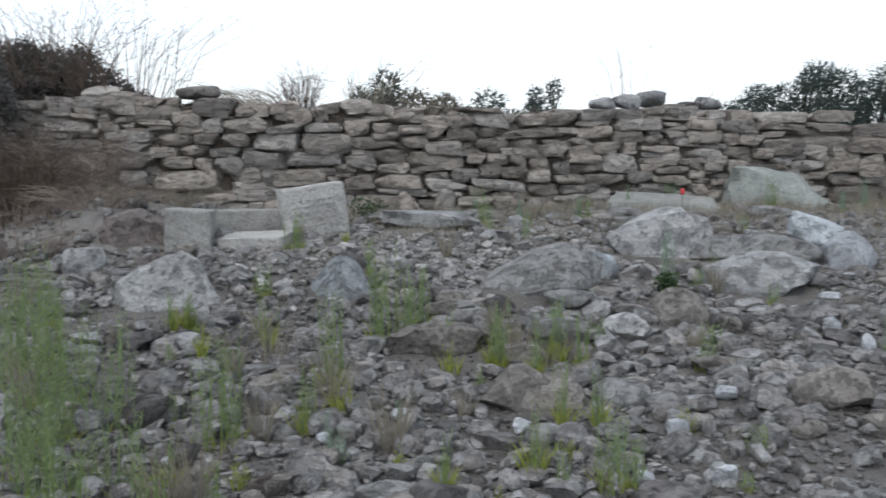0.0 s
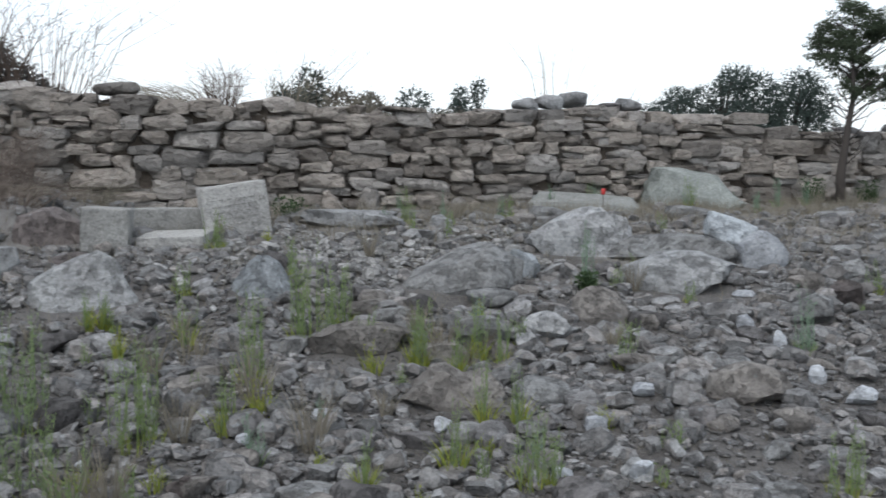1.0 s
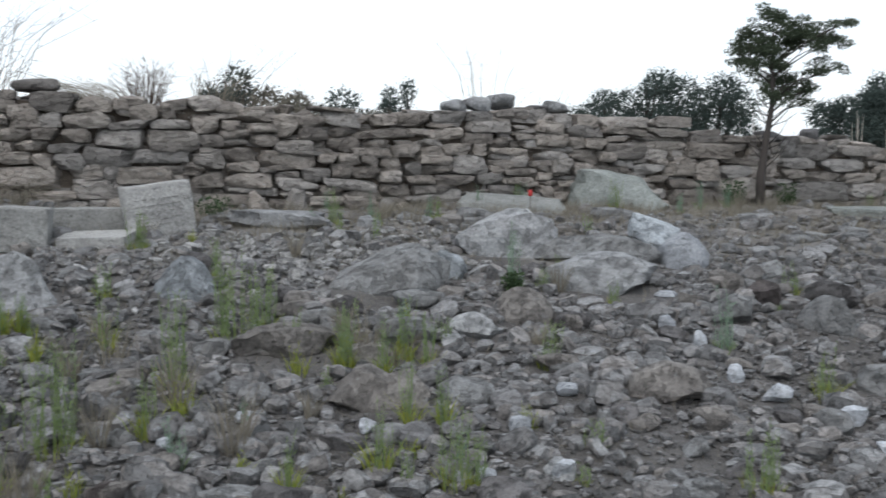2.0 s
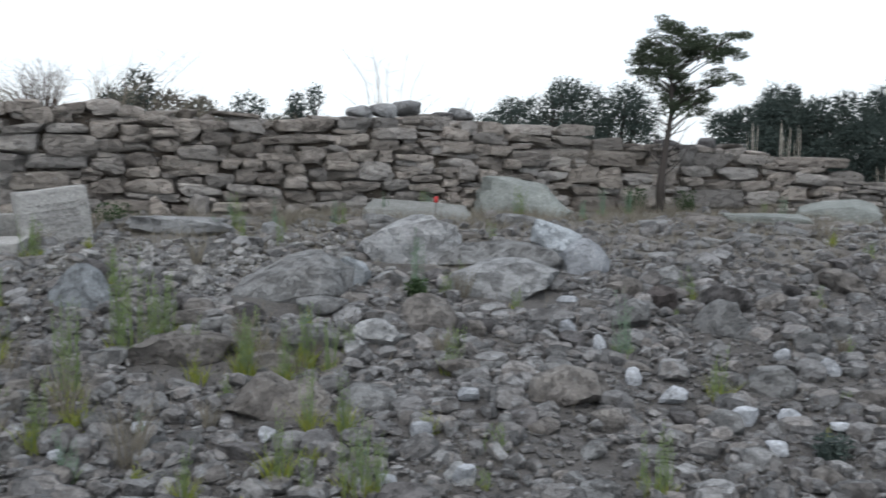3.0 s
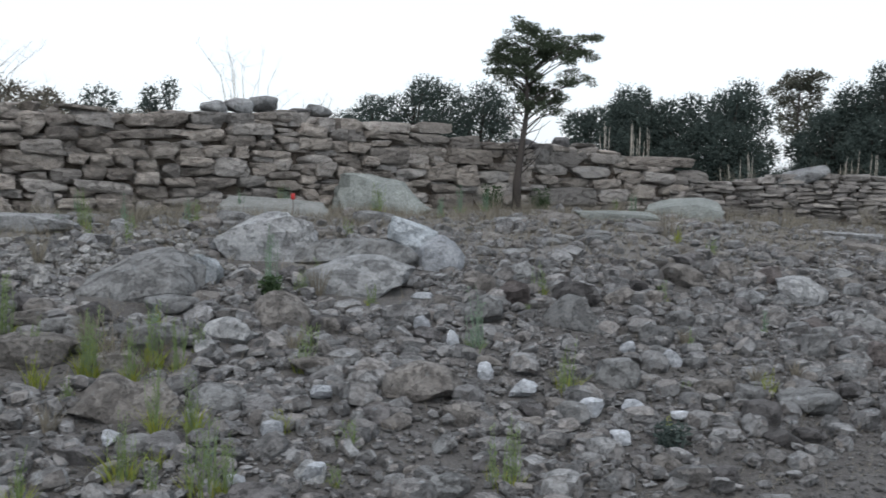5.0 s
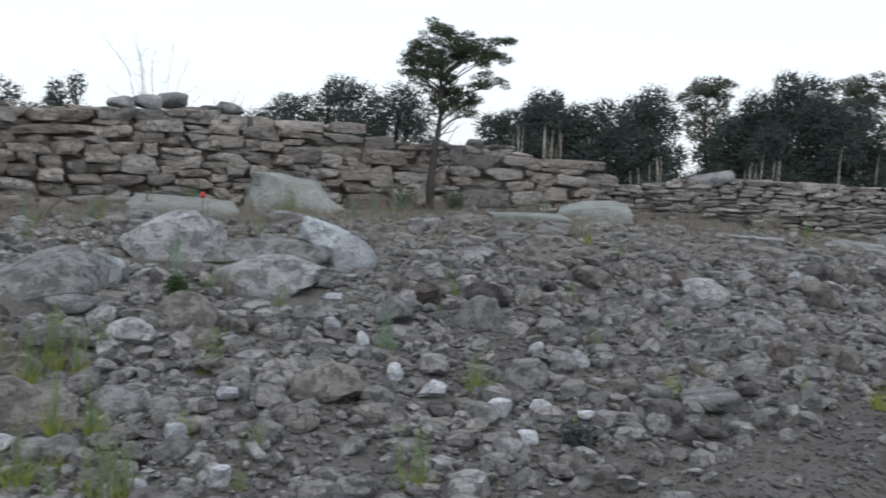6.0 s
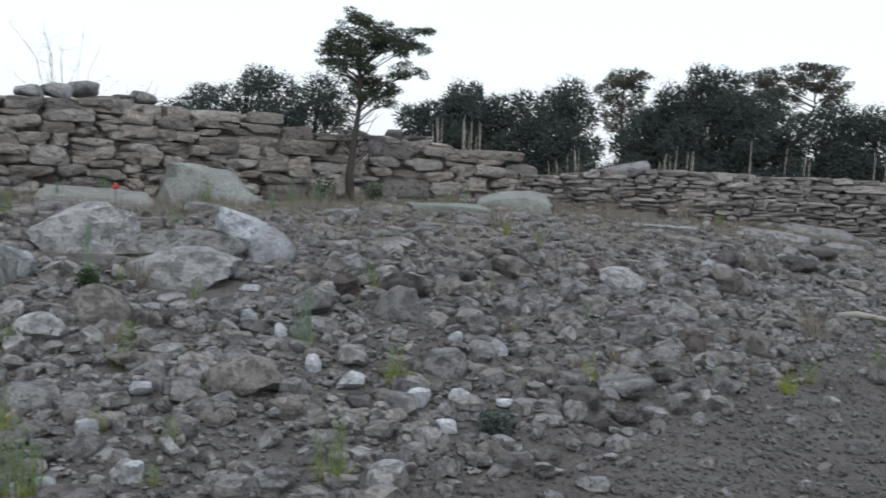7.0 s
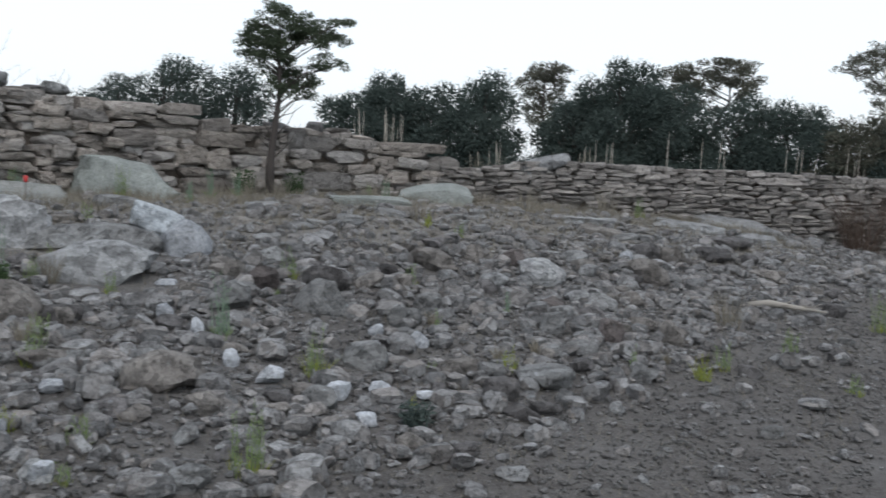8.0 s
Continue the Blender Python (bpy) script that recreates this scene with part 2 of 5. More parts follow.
def stone_shape(seed, n, boxy, cuts, rough, edge=1.0, lo_cut=0.66, hi_cut=0.88):
    """A stone about 1 x 1 x 1: between ball and box, with broken flat sides. edge under 1: crisper edges."""
    rng = random.Random(seed)
    v, faces = GRIDS[n]
    v = np.sign(v) * np.abs(v) ** edge
    ball = v / np.linalg.norm(v, axis=1)[:, None]
    p = ball * (1 - boxy) + v * boxy * 0.85
    for _ in range(cuts):
        a = np.array([rng.gauss(0, 1), rng.gauss(0, 1), rng.gauss(0, 1)])
        a /= np.linalg.norm(a)
        reach = (p @ a).max()
        over = np.maximum(0, p @ a - reach * rng.uniform(lo_cut, hi_cut))
        p = p - over[:, None] * a
    o = rng.uniform(0, 50)
    p = np.array([q + np.array(noise.noise_vector((q[0] * 1.6 + o, q[1] * 1.6, q[2] * 1.6))) * rough
                  + np.array(noise.noise_vector((q[0] * 4.5 + o, q[1] * 4.5, q[2] * 4.5))) * rough * 0.35 for q in p])
    lo, hi = p.min(0), p.max(0)
    return (p - (lo + hi) / 2) / (hi - lo), faces


def tube(points, radii, sides=4):
    verts, faces = [], []
    pts = [Vector(p) for p in points]
    for i, p in enumerate(pts):
        d = (pts[min(i + 1, len(pts) - 1)] - pts[max(i - 1, 0)]).normalized()
        a = d.orthogonal().normalized()
        b = d.cross(a)
        for k in range(sides):
            w = 2 * math.pi * k / sides
            verts.append(p + (a * math.cos(w) + b * math.sin(w)) * radii[i])
    for i in range(len(pts) - 1):
        for k in range(sides):
            faces.append((i * sides + k, i * sides + (k + 1) % sides, (i + 1) * sides + (k + 1) % sides, (i + 1) * sides + k))
    faces.append(tuple(range(sides))[::-1])
    faces.append(tuple((len(pts) - 1) * sides + k for k in range(sides)))
    return verts, faces


class Heap:
    """Gathers pieces of one mesh."""

    def __init__(self):
        self.verts, self.faces = [], []

    def add(self, verts, faces):
        o = len(self.verts)
        self.verts.extend(verts)
        self.faces.extend(tuple(o + i for i in f) for f in faces)

    def mesh(self, name, mat, smooth=False):
        return mesh_of(name, self.verts, self.faces, mat, smooth)


def leaf(heap, p, d, length, width, rng):
    """A small folded leaf from p along d."""
    d = Vector(d).normalized()
    s = d.cross(Vector((rng.gauss(0, 1), rng.gauss(0, 1), rng.gauss(0, 1)))).normalized() * width / 2
    up = d.cross(s).normalized() * width * 0.25
    p = Vector(p)
    m = p + d * length * 0.5
    heap.add([p, m + s + up, p + d * length, m - s + up], [(0, 1, 2), (0, 2, 3)])


# ---- ground ----
def ground_mesh():
    def steps(lo, hi, cell, far):
        mid = list(np.arange(lo, hi + cell / 2, cell))
        out, step = [], cell
        while (out[-1] if out else hi) < far:
            step *= 1.35
            out.append((out[-1] if out else hi) + step)
        return [lo - (v - hi) for v in reversed(out)] + mid + out
    xs, ys = steps(-6, 14, 0.085, 1800), steps(1.5, 13.5, 0.085, 1800)
    verts = [(x, y, land(x, y)) for y in ys for x in xs]
    w = len(xs)
    faces = [(j * w + i, j * w + i + 1, (j + 1) * w + i + 1, (j + 1) * w + i) for j in range(len(ys) - 1) for i in range(w - 1)]
    me = mesh_of("ground", verts, faces, SOIL, True)
    me.materials.append(DUST)
    upper = []
    for p in me.polygons:
        x, y, _ = p.center
        upper.append(int(float(np.interp(x, (3, 5, 7, 10), (7.9, 7.4, 7.5, 8.0))) + 0.7 * noise.noise((x * 1.3, y * 1.3, 4)) + 0.25 * noise.noise((x * 5, y * 5, 4)) < y < 40))
    me.polygons.foreach_set("material_index", upper)
    return me


tagged(new("ground", ground_mesh()), "bare stony brown soil sloping up to the wall", "ground", kind="structure")

# ---- dry stone walls ----
WALL_SHAPES = [mesh_of("stone", *stone_shape(100 + k, 6, 0.70, 7, 0.11, 0.66, 0.62, 0.92), WALL_STONE, "crisp") for k in range(30)]
LOW_SHAPES = [mesh_of("stone", *stone_shape(150 + k, 5, 0.66, 7, 0.11, 0.7, 0.6, 0.9), LOW_STONE, "crisp") for k in range(20)]
CAP_SHAPES = [stone_shape(300 + k, 4, 0.45, 9, 0.10, 0.9, 0.5, 0.85) for k in range(6)]


class Course:
    """A wall's line on the plan: place and direction at a length along it."""

    def __init__(self, points):
        self.p = [Vector((*q, 0)) for q in points]
        self.s = [0.0]
        for a, b in zip(self.p, self.p[1:]):
            self.s.append(self.s[-1] + (b - a).length)
        self.length = self.s[-1]

    def at(self, s):
        x = float(np.interp(s, self.s, [q.x for q in self.p]))
        y = float(np.interp(s, self.s, [q.y for q in self.p]))
        e = 0.25
        d = Vector((float(np.interp(s + e, self.s, [q.x for q in self.p])) - float(np.interp(s - e, self.s, [q.x for q in self.p])),
                    float(np.interp(s + e, self.s, [q.y for q in self.p])) - float(np.interp(s - e, self.s, [q.y for q in self.p])), 0)).normalized()
        return x, y, d


def lay_stones(line, top, seed, wide, high):
    """Rubble laid from below: always on the lowest free place. Returns (s, z, width, height)."""
    rng = random.Random(seed)
    cell = 0.02
    count = int(line.length / cell)
    foot = []
    for i in range(count):
        x, y, _ = line.at(i * cell)
        foot.append(land(x, y) - 0.04)
    level = np.array(foot)
    crest = np.array([top(line.at(i * cell)[0]) for i in range(count)])
    stones = []
    for _ in range(4000):
        room = crest - level
        if (room > 0.035).sum() == 0:
            break
        low = np.where(room > 0.035, level, 99)
        i = int(low.argmin())
        a = b = i
        while a > 0 and abs(level[a - 1] - level[i]) < 0.042 and i - a < 60:
            a -= 1
        while b < count - 1 and abs(level[b + 1] - level[i]) < 0.042 and b - i < 60:
            b += 1
        run = (b - a + 1) * cell
        w = max(0.13, rng.lognormvariate(math.log(wide), 0.36))
        w = min(w, 0.85)
        if run - w < 0.14:
            w = run
        k = max(1, int(round(w / cell)))
        if rng.random() < 0.5:
            a0 = a
        else:
            a0 = b - k + 1
        a0 = max(a, a0)
        sl = slice(a0, min(a0 + k, count))
        base = float(level[sl].mean())
        h = min(max(0.045, rng.lognormvariate(math.log(high), 0.33) * (0.75 + 0.6 * min(w, 0.6))), 0.24)
        h = max(0.045, min(h, 0.5 * w))
        space = float(crest[sl].mean()) - base
        if space - h < 0.05:
            h = max(0.04, min(space + rng.uniform(-0.02, 0.03), 0.2))
        stones.append(((sl.start + (sl.stop - sl.start) / 2) * cell, base + h / 2, (sl.stop - sl.start) * cell, h))
        level[sl] = base + h
    return stones


def build_wall(name, label, line, top, seed, wide, high, thick, parts_from, chosen=(), shapes=None, joined=None):
    # the fill behind the face
    verts, faces = [], []
    n = int(line.length / 0.25)
    for i in range(n + 1):
        s = line.length * i / n
        x, y, d = line.at(s)
        back = Vector((-d.y, d.x, 0))
        if back.y < 0 and abs(back.y) > abs(back.x):
            back = -back
        z1 = top(x) - 0.06
        f, g = Vector((x, y, 0)) + back * 0.10, Vector((x, y, 0)) + back * thick
        z0 = min(land(f.x, f.y), land(g.x, g.y)) - 0.3
        verts += [(f.x, f.y, z0), (f.x, f.y, z1), (g.x, g.y, z1 - 0.05), (g.x, g.y, z0)]
    for i in range(n):
        o = i * 4
        for k in range(4):
            faces.append((o + k, o + (k + 1) % 4, o + 4 + (k + 1) % 4, o + 4 + k))
    faces += [(3, 2, 1, 0), (n * 4, n * 4 + 1, n * 4 + 2, n * 4 + 3)]
    wall = tagged(new(name, mesh_of(name, verts, faces, CORE)), label, "stone wall", kind="structure")
    rng = random.Random(seed + 1)
    rest = Heap()
    rest_shapes = [stone_shape(100 + k, 3, 0.8, 7, 0.075, 0.62, 0.58, 0.9) for k in range(8)]
    laid = lay_stones(line, top, seed, wide, high)
    singles = 0
    set_by_hand = [(float(np.interp(x, [q.x for q in line.p], line.s)), z, w, h) for x, z, w, h in chosen]

    def hidden(s, z, w, h):
        """Whether the stones set by hand take most of this one's room."""
        taken = 0.0
        for s2, z2, w2, h2 in set_by_hand:
            across = min(s + w / 2, s2 + w2 / 2) - max(s - w / 2, s2 - w2 / 2)
            up = min(z + h / 2, z2 + h2 / 2) - max(z - h / 2, z2 - h2 / 2)
            if across > 0 and up > 0:
                taken += across * up
        return taken > 0.55 * w * h
    for s, z, w, h in lay_stones(line, lambda q: top(q) - 0.05, seed + 50, wide, high):
        x, y, d = line.at(s)
        c = Vector((x, y, z)) + Vector((-d.y, d.x, 0)) * rng.uniform(0.20, 0.23)
        m = Matrix.Translation(c) @ Matrix.Rotation(math.atan2(d.y, d.x), 4, "Z") @ Matrix.Diagonal((w * 1.1, 0.24, h * 1.15, 1))
        v, f = rng.choice(rest_shapes)
        rest.add([m @ Vector(q) for q in v], f)
    laid = [(*q, 0.035) for q in set_by_hand] + [(*q, 0.0) for q in laid if not hidden(*q)]
    for s, z, w, h, out in laid:
        x, y, d = line.at(s)
        depth = rng.uniform(0.22, 0.32)
        proud = rng.uniform(-0.02, 0.03) - out
        back = Vector((-d.y, d.x, 0))
        c = Vector((x, y, z)) + back * (depth / 2 + proud)
        m = Matrix.Translation(c) @ Matrix.Rotation(math.atan2(d.y, d.x) + rng.gauss(0, 0.05), 4, "Z") @ Matrix.Rotation(rng.gauss(0, 0.05), 4, "Y") @ Matrix.Diagonal((w * rng.uniform(1.02, 1.09) + 0.010, depth, h * rng.uniform(1.08, 1.19) + 0.008, 1))
        if x >= parts_from and singles < 300:
            part("stone", rng.choice(shapes or WALL_SHAPES), wall, m=m)
            singles += 1
        else:
            v, f = rng.choice(rest_shapes)
            rest.add([m @ Vector(q) for q in v], f)
    if rest.verts:
        tagged(part("outer_stones", rest.mesh("outer_stones", joined or WALL_STONE_JOINED, "crisp"), wall), kind="stuff")
    # rubble on the wall's top, behind the face
    crown = Heap()
    for _ in range(int(line.length * 14)):
        s = rng.uniform(0.05, line.length - 0.05)
        x, y, d = line.at(s)
        back = Vector((-d.y, d.x, 0))
        r = rng.uniform(0.06, 0.2)
        c = Vector((x, y, top(x) - 0.06)) + back * rng.uniform(0.12, thick - 0.08)
        m = Matrix.Translation(c) @ Euler((rng.gauss(0, 0.2), rng.gauss(0, 0.2), rng.uniform(0, 6))).to_matrix().to_4x4() @ Matrix.Diagonal((r * 1.6, r * 1.2, r * 0.7, 1))
        v, f = rng.choice(CAP_SHAPES)
        crown.add([m @ Vector(q) for q in v], f)
    tagged(part("top_rubble", crown.mesh("top_rubble", joined or WALL_STONE_JOINED, "crisp"), wall), kind="stuff")
    return wall


def top_main(x):
    z = float(np.interp(x, (-6, -3.3, -1, 0, 1.3, 2.4, 3.3, 4.2, 4.9, 5.45, 5.6, 6.1, 7.0, 7.7, 8.4, 9.0), (2.26, 2.33, 2.30, 2.20, 2.26, 2.31, 2.28, 2.18, 2.08, 1.97, 2.06, 2.10, 2.06, 1.92, 1.75, 1.6)))
    return z + 0.03 * noise.noise((x * 3.1, 1.7, 0))


def top_low(x):
    z = float(np.interp(x, (8.0, 8.8, 9.4, 10.2, 11, 12, 13, 14), (1.45, 1.72, 1.80, 1.76, 1.76, 1.74, 1.70, 1.68)))
    return z + 0.025 * noise.noise((x * 3.7, 8.7, 0))


# stones of the main wall that stand out: place along x, height, width, height of face
STONES_A = ((-3.65, 2.05, 0.43, 0.11), (-3.59, 1.88, 0.47, 0.09), (-3.47, 1.73, 0.32, 0.16), (-3.44, 1.55, 0.46, 0.18), (-3.17, 2.29, 0.36, 0.21), (-3.09, 1.86, 0.4, 0.09), (-3.08, 1.97, 0.47, 0.1), (-3.06, 1.73, 0.45, 0.15),
            (-3.05, 1.39, 0.27, 0.11), (-3.05, 1.55, 0.27, 0.15), (-2.75, 1.81, 0.26, 0.09), (-2.7, 1.34, 0.39, 0.11), (-2.64, 1.93, 0.4, 0.11), (-2.63, 1.71, 0.34, 0.11), (-2.51, 1.52, 0.73, 0.21), (-2.51, 2.13, 0.27, 0.18),
            (-2.46, 1.83, 0.29, 0.09), (-2.36, 1.69, 0.16, 0.13), (-2.33, 1.94, 0.22, 0.11), (-2.28, 2.08, 0.2, 0.13), (-2.26, 2.25, 0.42, 0.17), (-2.25, 1.35, 0.46, 0.09), (-2.15, 1.81, 0.33, 0.09), (-2.12, 1.69, 0.28, 0.15))
STONES_B = ((-2.05, 1.94, 0.26, 0.13), (-1.96, 1.58, 0.31, 0.13), (-1.96, 2.08, 0.41, 0.15), (-1.89, 2.23, 0.32, 0.14), (-1.87, 1.42, 0.48, 0.18), (-1.77, 1.73, 0.43, 0.17), (-1.73, 1.58, 0.13, 0.12), (-1.65, 1.9, 0.49, 0.18),
            (-1.65, 2.24, 0.16, 0.1), (-1.56, 2.04, 0.37, 0.08), (-1.44, 2.17, 0.25, 0.15), (-1.43, 1.56, 0.56, 0.15), (-1.29, 1.75, 0.55, 0.12), (-1.23, 2.16, 0.17, 0.09), (-1.19, 2.06, 0.37, 0.08), (-1.16, 1.9, 0.47, 0.22),
            (-1.14, 2.25, 0.26, 0.09), (-0.86, 2.06, 0.24, 0.15), (-0.86, 2.27, 0.34, 0.14), (-0.83, 1.52, 0.29, 0.13), (-0.82, 1.71, 0.3, 0.16), (-0.81, 1.22, 0.32, 0.2), (-0.69, 1.91, 0.5, 0.11), (-0.62, 2.06, 0.2, 0.09))
STONES_C = ((-0.58, 1.98, 0.28, 0.08), (-0.53, 1.33, 0.28, 0.09), (-0.52, 1.77, 0.3, 0.15), (-0.5, 1.65, 0.33, 0.09), (-0.45, 1.52, 0.48, 0.15), (-0.41, 1.41, 0.52, 0.08), (-0.36, 2.17, 0.37, 0.11), (-0.32, 2.05, 0.3, 0.08),
            (-0.29, 1.92, 0.27, 0.1), (-0.14, 1.65, 0.42, 0.05), (-0.08, 1.57, 0.29, 0.08), (-0.08, 2.08, 0.26, 0.21), (-0.06, 1.73, 0.57, 0.15), (0.01, 1.84, 0.39, 0.17), (0.03, 1.38, 0.36, 0.07), (0.04, 1.48, 0.46, 0.11),
            (0.17, 2.12, 0.28, 0.11), (0.19, 2.0, 0.29, 0.11), (0.23, 1.58, 0.3, 0.14), (0.33, 1.31, 0.36, 0.1), (0.35, 1.75, 0.19, 0.1), (0.48, 2.03, 0.23, 0.1), (0.49, 1.62, 0.22, 0.14), (0.51, 1.9, 0.36, 0.14))
STONES_D = ((0.51, 2.16, 0.41, 0.16), (0.57, 1.75, 0.24, 0.12), (0.58, 1.48, 0.62, 0.11), (0.69, 1.3, 0.38, 0.12), (0.74, 1.61, 0.29, 0.11), (0.79, 1.75, 0.18, 0.15), (0.86, 1.91, 0.29, 0.1), (0.92, 2.16, 0.3, 0.11),
            (0.94, 2.02, 0.65, 0.09), (1.01, 1.7, 0.2, 0.15), (1.02, 1.56, 0.28, 0.13), (1.07, 1.42, 0.34, 0.15), (1.17, 1.85, 0.32, 0.12), (1.25, 1.66, 0.17, 0.13), (1.25, 2.18, 0.37, 0.14), (1.34, 1.54, 0.34, 0.09),
            (1.35, 1.33, 0.36, 0.09), (1.46, 1.43, 0.42, 0.1), (1.46, 1.85, 0.27, 0.1), (1.46, 1.94, 0.27, 0.07), (1.5, 1.75, 0.35, 0.1), (1.54, 1.66, 0.39, 0.09), (1.62, 2.04, 0.39, 0.12), (1.65, 2.2, 0.41, 0.15))
STONES_E = ((1.73, 1.54, 0.42, 0.1), (1.75, 1.87, 0.34, 0.12), (1.9, 1.7, 0.39, 0.19), (1.99, 1.99, 0.36, 0.11), (2.0, 1.87, 0.16, 0.12), (2.0, 2.23, 0.3, 0.1), (2.12, 2.12, 0.54, 0.11), (2.13, 1.56, 0.31, 0.12),
            (2.24, 1.95, 0.29, 0.1), (2.25, 1.67, 0.24, 0.1), (2.26, 1.43, 0.31, 0.1), (2.35, 1.85, 0.47, 0.09), (2.47, 1.75, 0.23, 0.11), (2.48, 1.54, 0.41, 0.08), (2.48, 1.64, 0.41, 0.08), (2.77, 1.69, 0.17, 0.12),
            (2.83, 2.14, 0.34, 0.12), (2.86, 1.99, 0.39, 0.14), (2.88, 1.82, 0.42, 0.1), (2.98, 1.71, 0.26, 0.15), (3.15, 1.97, 0.22, 0.12), (3.27, 2.11, 0.49, 0.16), (3.28, 1.82, 0.36, 0.17), (3.3, 1.65, 0.36, 0.19))
STONES_F = ((3.4, 1.97, 0.29, 0.11), (3.56, 1.82, 0.22, 0.1), (3.64, 2.15, 0.28, 0.13), (3.79, 1.88, 0.5, 0.19), (3.79, 2.22, 0.62, 0.12), (3.82, 2.11, 0.49, 0.08), (4.12, 1.69, 0.39, 0.11), (4.33, 2.11, 0.54, 0.1),
            (4.37, 1.95, 0.64, 0.15), (4.39, 2.24, 0.52, 0.12), (4.52, 1.71, 0.41, 0.2), (4.57, 1.51, 0.41, 0.12), (4.69, 1.36, 0.59, 0.17), (4.84, 2.08, 0.44, 0.13), (4.88, 1.69, 0.33, 0.25), (4.91, 1.91, 0.72, 0.16),
            (5.27, 1.67, 0.45, 0.14), (5.31, 1.43, 0.58, 0.31), (5.33, 1.79, 0.53, 0.08), (5.96, 1.94, 0.21, 0.21), (6.09, 1.65, 0.3, 0.11), (6.13, 1.78, 0.51, 0.12), (6.33, 1.43, 1.04, 0.23), (6.37, 1.92, 0.6, 0.18))
STONES_G = ((6.54, 1.6, 0.5, 0.13), (6.77, 1.76, 0.65, 0.14), (7.01, 1.94, 0.59, 0.11), (7.02, 1.6, 0.45, 0.13), (7.13, 1.45, 0.51, 0.16), (7.43, 1.73, 0.4, 0.12), (7.62, 1.5, 0.41, 0.17), (7.89, 1.7, 0.53, 0.14),
            (7.91, 1.83, 0.5, 0.09), (7.92, 1.93, 1.19, 0.12), (8.29, 1.54, 0.61, 0.14), (8.48, 1.72, 0.64, 0.2), (8.8, 1.56, 0.43, 0.12))
SET_STONES = STONES_A + STONES_B + STONES_C + STONES_D + STONES_E + STONES_F + STONES_G
MAIN_LINE = Course([(-6, 9.75), (-3.5, 9.98), (-1, 10.25), (2, 10.95), (4, 11.45), (6, 11.8), (9.0, 12.2)])
LOW_LINE = Course([(8.0, 11.95), (9.2, 10.95), (10.7, 9.9), (12.2, 8.8), (13.8, 7.4)])
build_wall("wall_north", "dry stone wall of flat tan fieldstones with dark joints", MAIN_LINE, top_main, 6, 0.27, 0.075, 0.6, -3.6, SET_STONES)
build_wall("wall_east", "low dry stone wall of small grey-brown fieldstones", LOW_LINE, top_low, 9, 0.25, 0.055, 0.6, 8.0, (), LOW_SHAPES, LOW_STONE_JOINED)

# ---- rocks and cut blocks ----
ROCK_LABEL = {
    "grey": "rough grey limestone rock half sunk in the rubble", "bluish": "bluish grey pointed rock lying on the rubble slope",
    "tan": "broad tan-coloured rock bedded in the rubble", "pale": "pale grey weathered rock on the stony ground",
    "dark": "dark brown-grey rock among smaller rubble", "red": "reddish brown rock among grey rubble",
    "white": "small whitish marble fragment lying on the rubble"}
ROCK_MAT = {"grey": GREY, "bluish": BLUISH, "tan": TAN, "pale": PALE, "dark": DARK, "red": REDDISH, "white": WHITE}
rock_count = [0]
SET_ROCKS = []


def rock(x, y, w, d, h, look_of, turn=None, boxy=0.35, cuts=9, tilt=(0, 0), name="rock", label="", mat=None, sink=0.32, n=9, rough=0.135, edge=0.85, seed=None, group="rocks on the slope", profile=()):
    """One loose stone of that width, depth and height above the ground, its long side across the view.
    profile: how high its back stands from one end to the other, as shares of the height."""
    rock_count[0] += 1
    k = seed or 700 + rock_count[0]
    rng = random.Random(k)
    v, f = stone_shape(k, n, boxy, cuts + 1, rough, edge, 0.52, 0.86)
    if profile:
        crest = np.interp(v[:, 0], np.linspace(-0.48, 0.48, len(profile)), profile)
        v = v * 1.0
        v[:, 1] = np.where(v[:, 1] < 0, v[:, 1] * (1.1 - 0.5 * (v[:, 2] + 0.5)), v[:, 1])
        v[:, 2] = (v[:, 2] + 0.5) * (sink + (1 - sink) * crest) - 0.5
    full = h / (1 - sink)
    SET_ROCKS.append((x, y, max(w, d) / 2))
    if turn is None:
        turn = -math.degrees(math.atan2(x, y)) + rng.gauss(0, 10)
    me = mesh_of(name, v * np.array((w, d, full)), f, mat or ROCK_MAT[look_of], "crisp")
    ob = new(name, me)
    ob.matrix_basis = pose(x, y, land(x, y) + h - full / 2, tilt[0], tilt[1], turn)
    return tagged(ob, label or ROCK_LABEL[look_of], "rock", group)


# the large stones
rock(-1.80, 6.68, 0.78, 0.50, 0.34, "grey", 12, 0.55, 8, name="boulder", label="large grey triangular boulder on the rubble slope", seed=46, profile=(0.35, 0.6, 0.82, 1.0, 0.35), sink=0.42, mat=PALE)
rock(-0.69, 6.84, 0.50, 0.40, 0.25, "bluish", 2, 0.5, 8, name="boulder", label="bluish grey pointed boulder with a brown side", seed=52, profile=(0.25, 0.65, 1.0, 0.75, 0.4), sink=0.42)
rock(1.66, 7.93, 0.88, 0.60, 0.31, "pale", -4, 0.74, 7, (4, -6), "boulder", "long pale grey boulder leaning on the rubble", PALE, 0.3, seed=63, profile=(0.7, 0.9, 0.97, 1.0, 0.72))
rock(3.57, 10.95, 1.14, 0.5, 0.43, "pale", -18, 0.72, 6, (4, 2), "boulder", "big smooth greenish grey boulder against the wall", GREENISH, 0.12, seed=74, profile=(0.95, 1.0, 0.88, 0.8, 0.55))
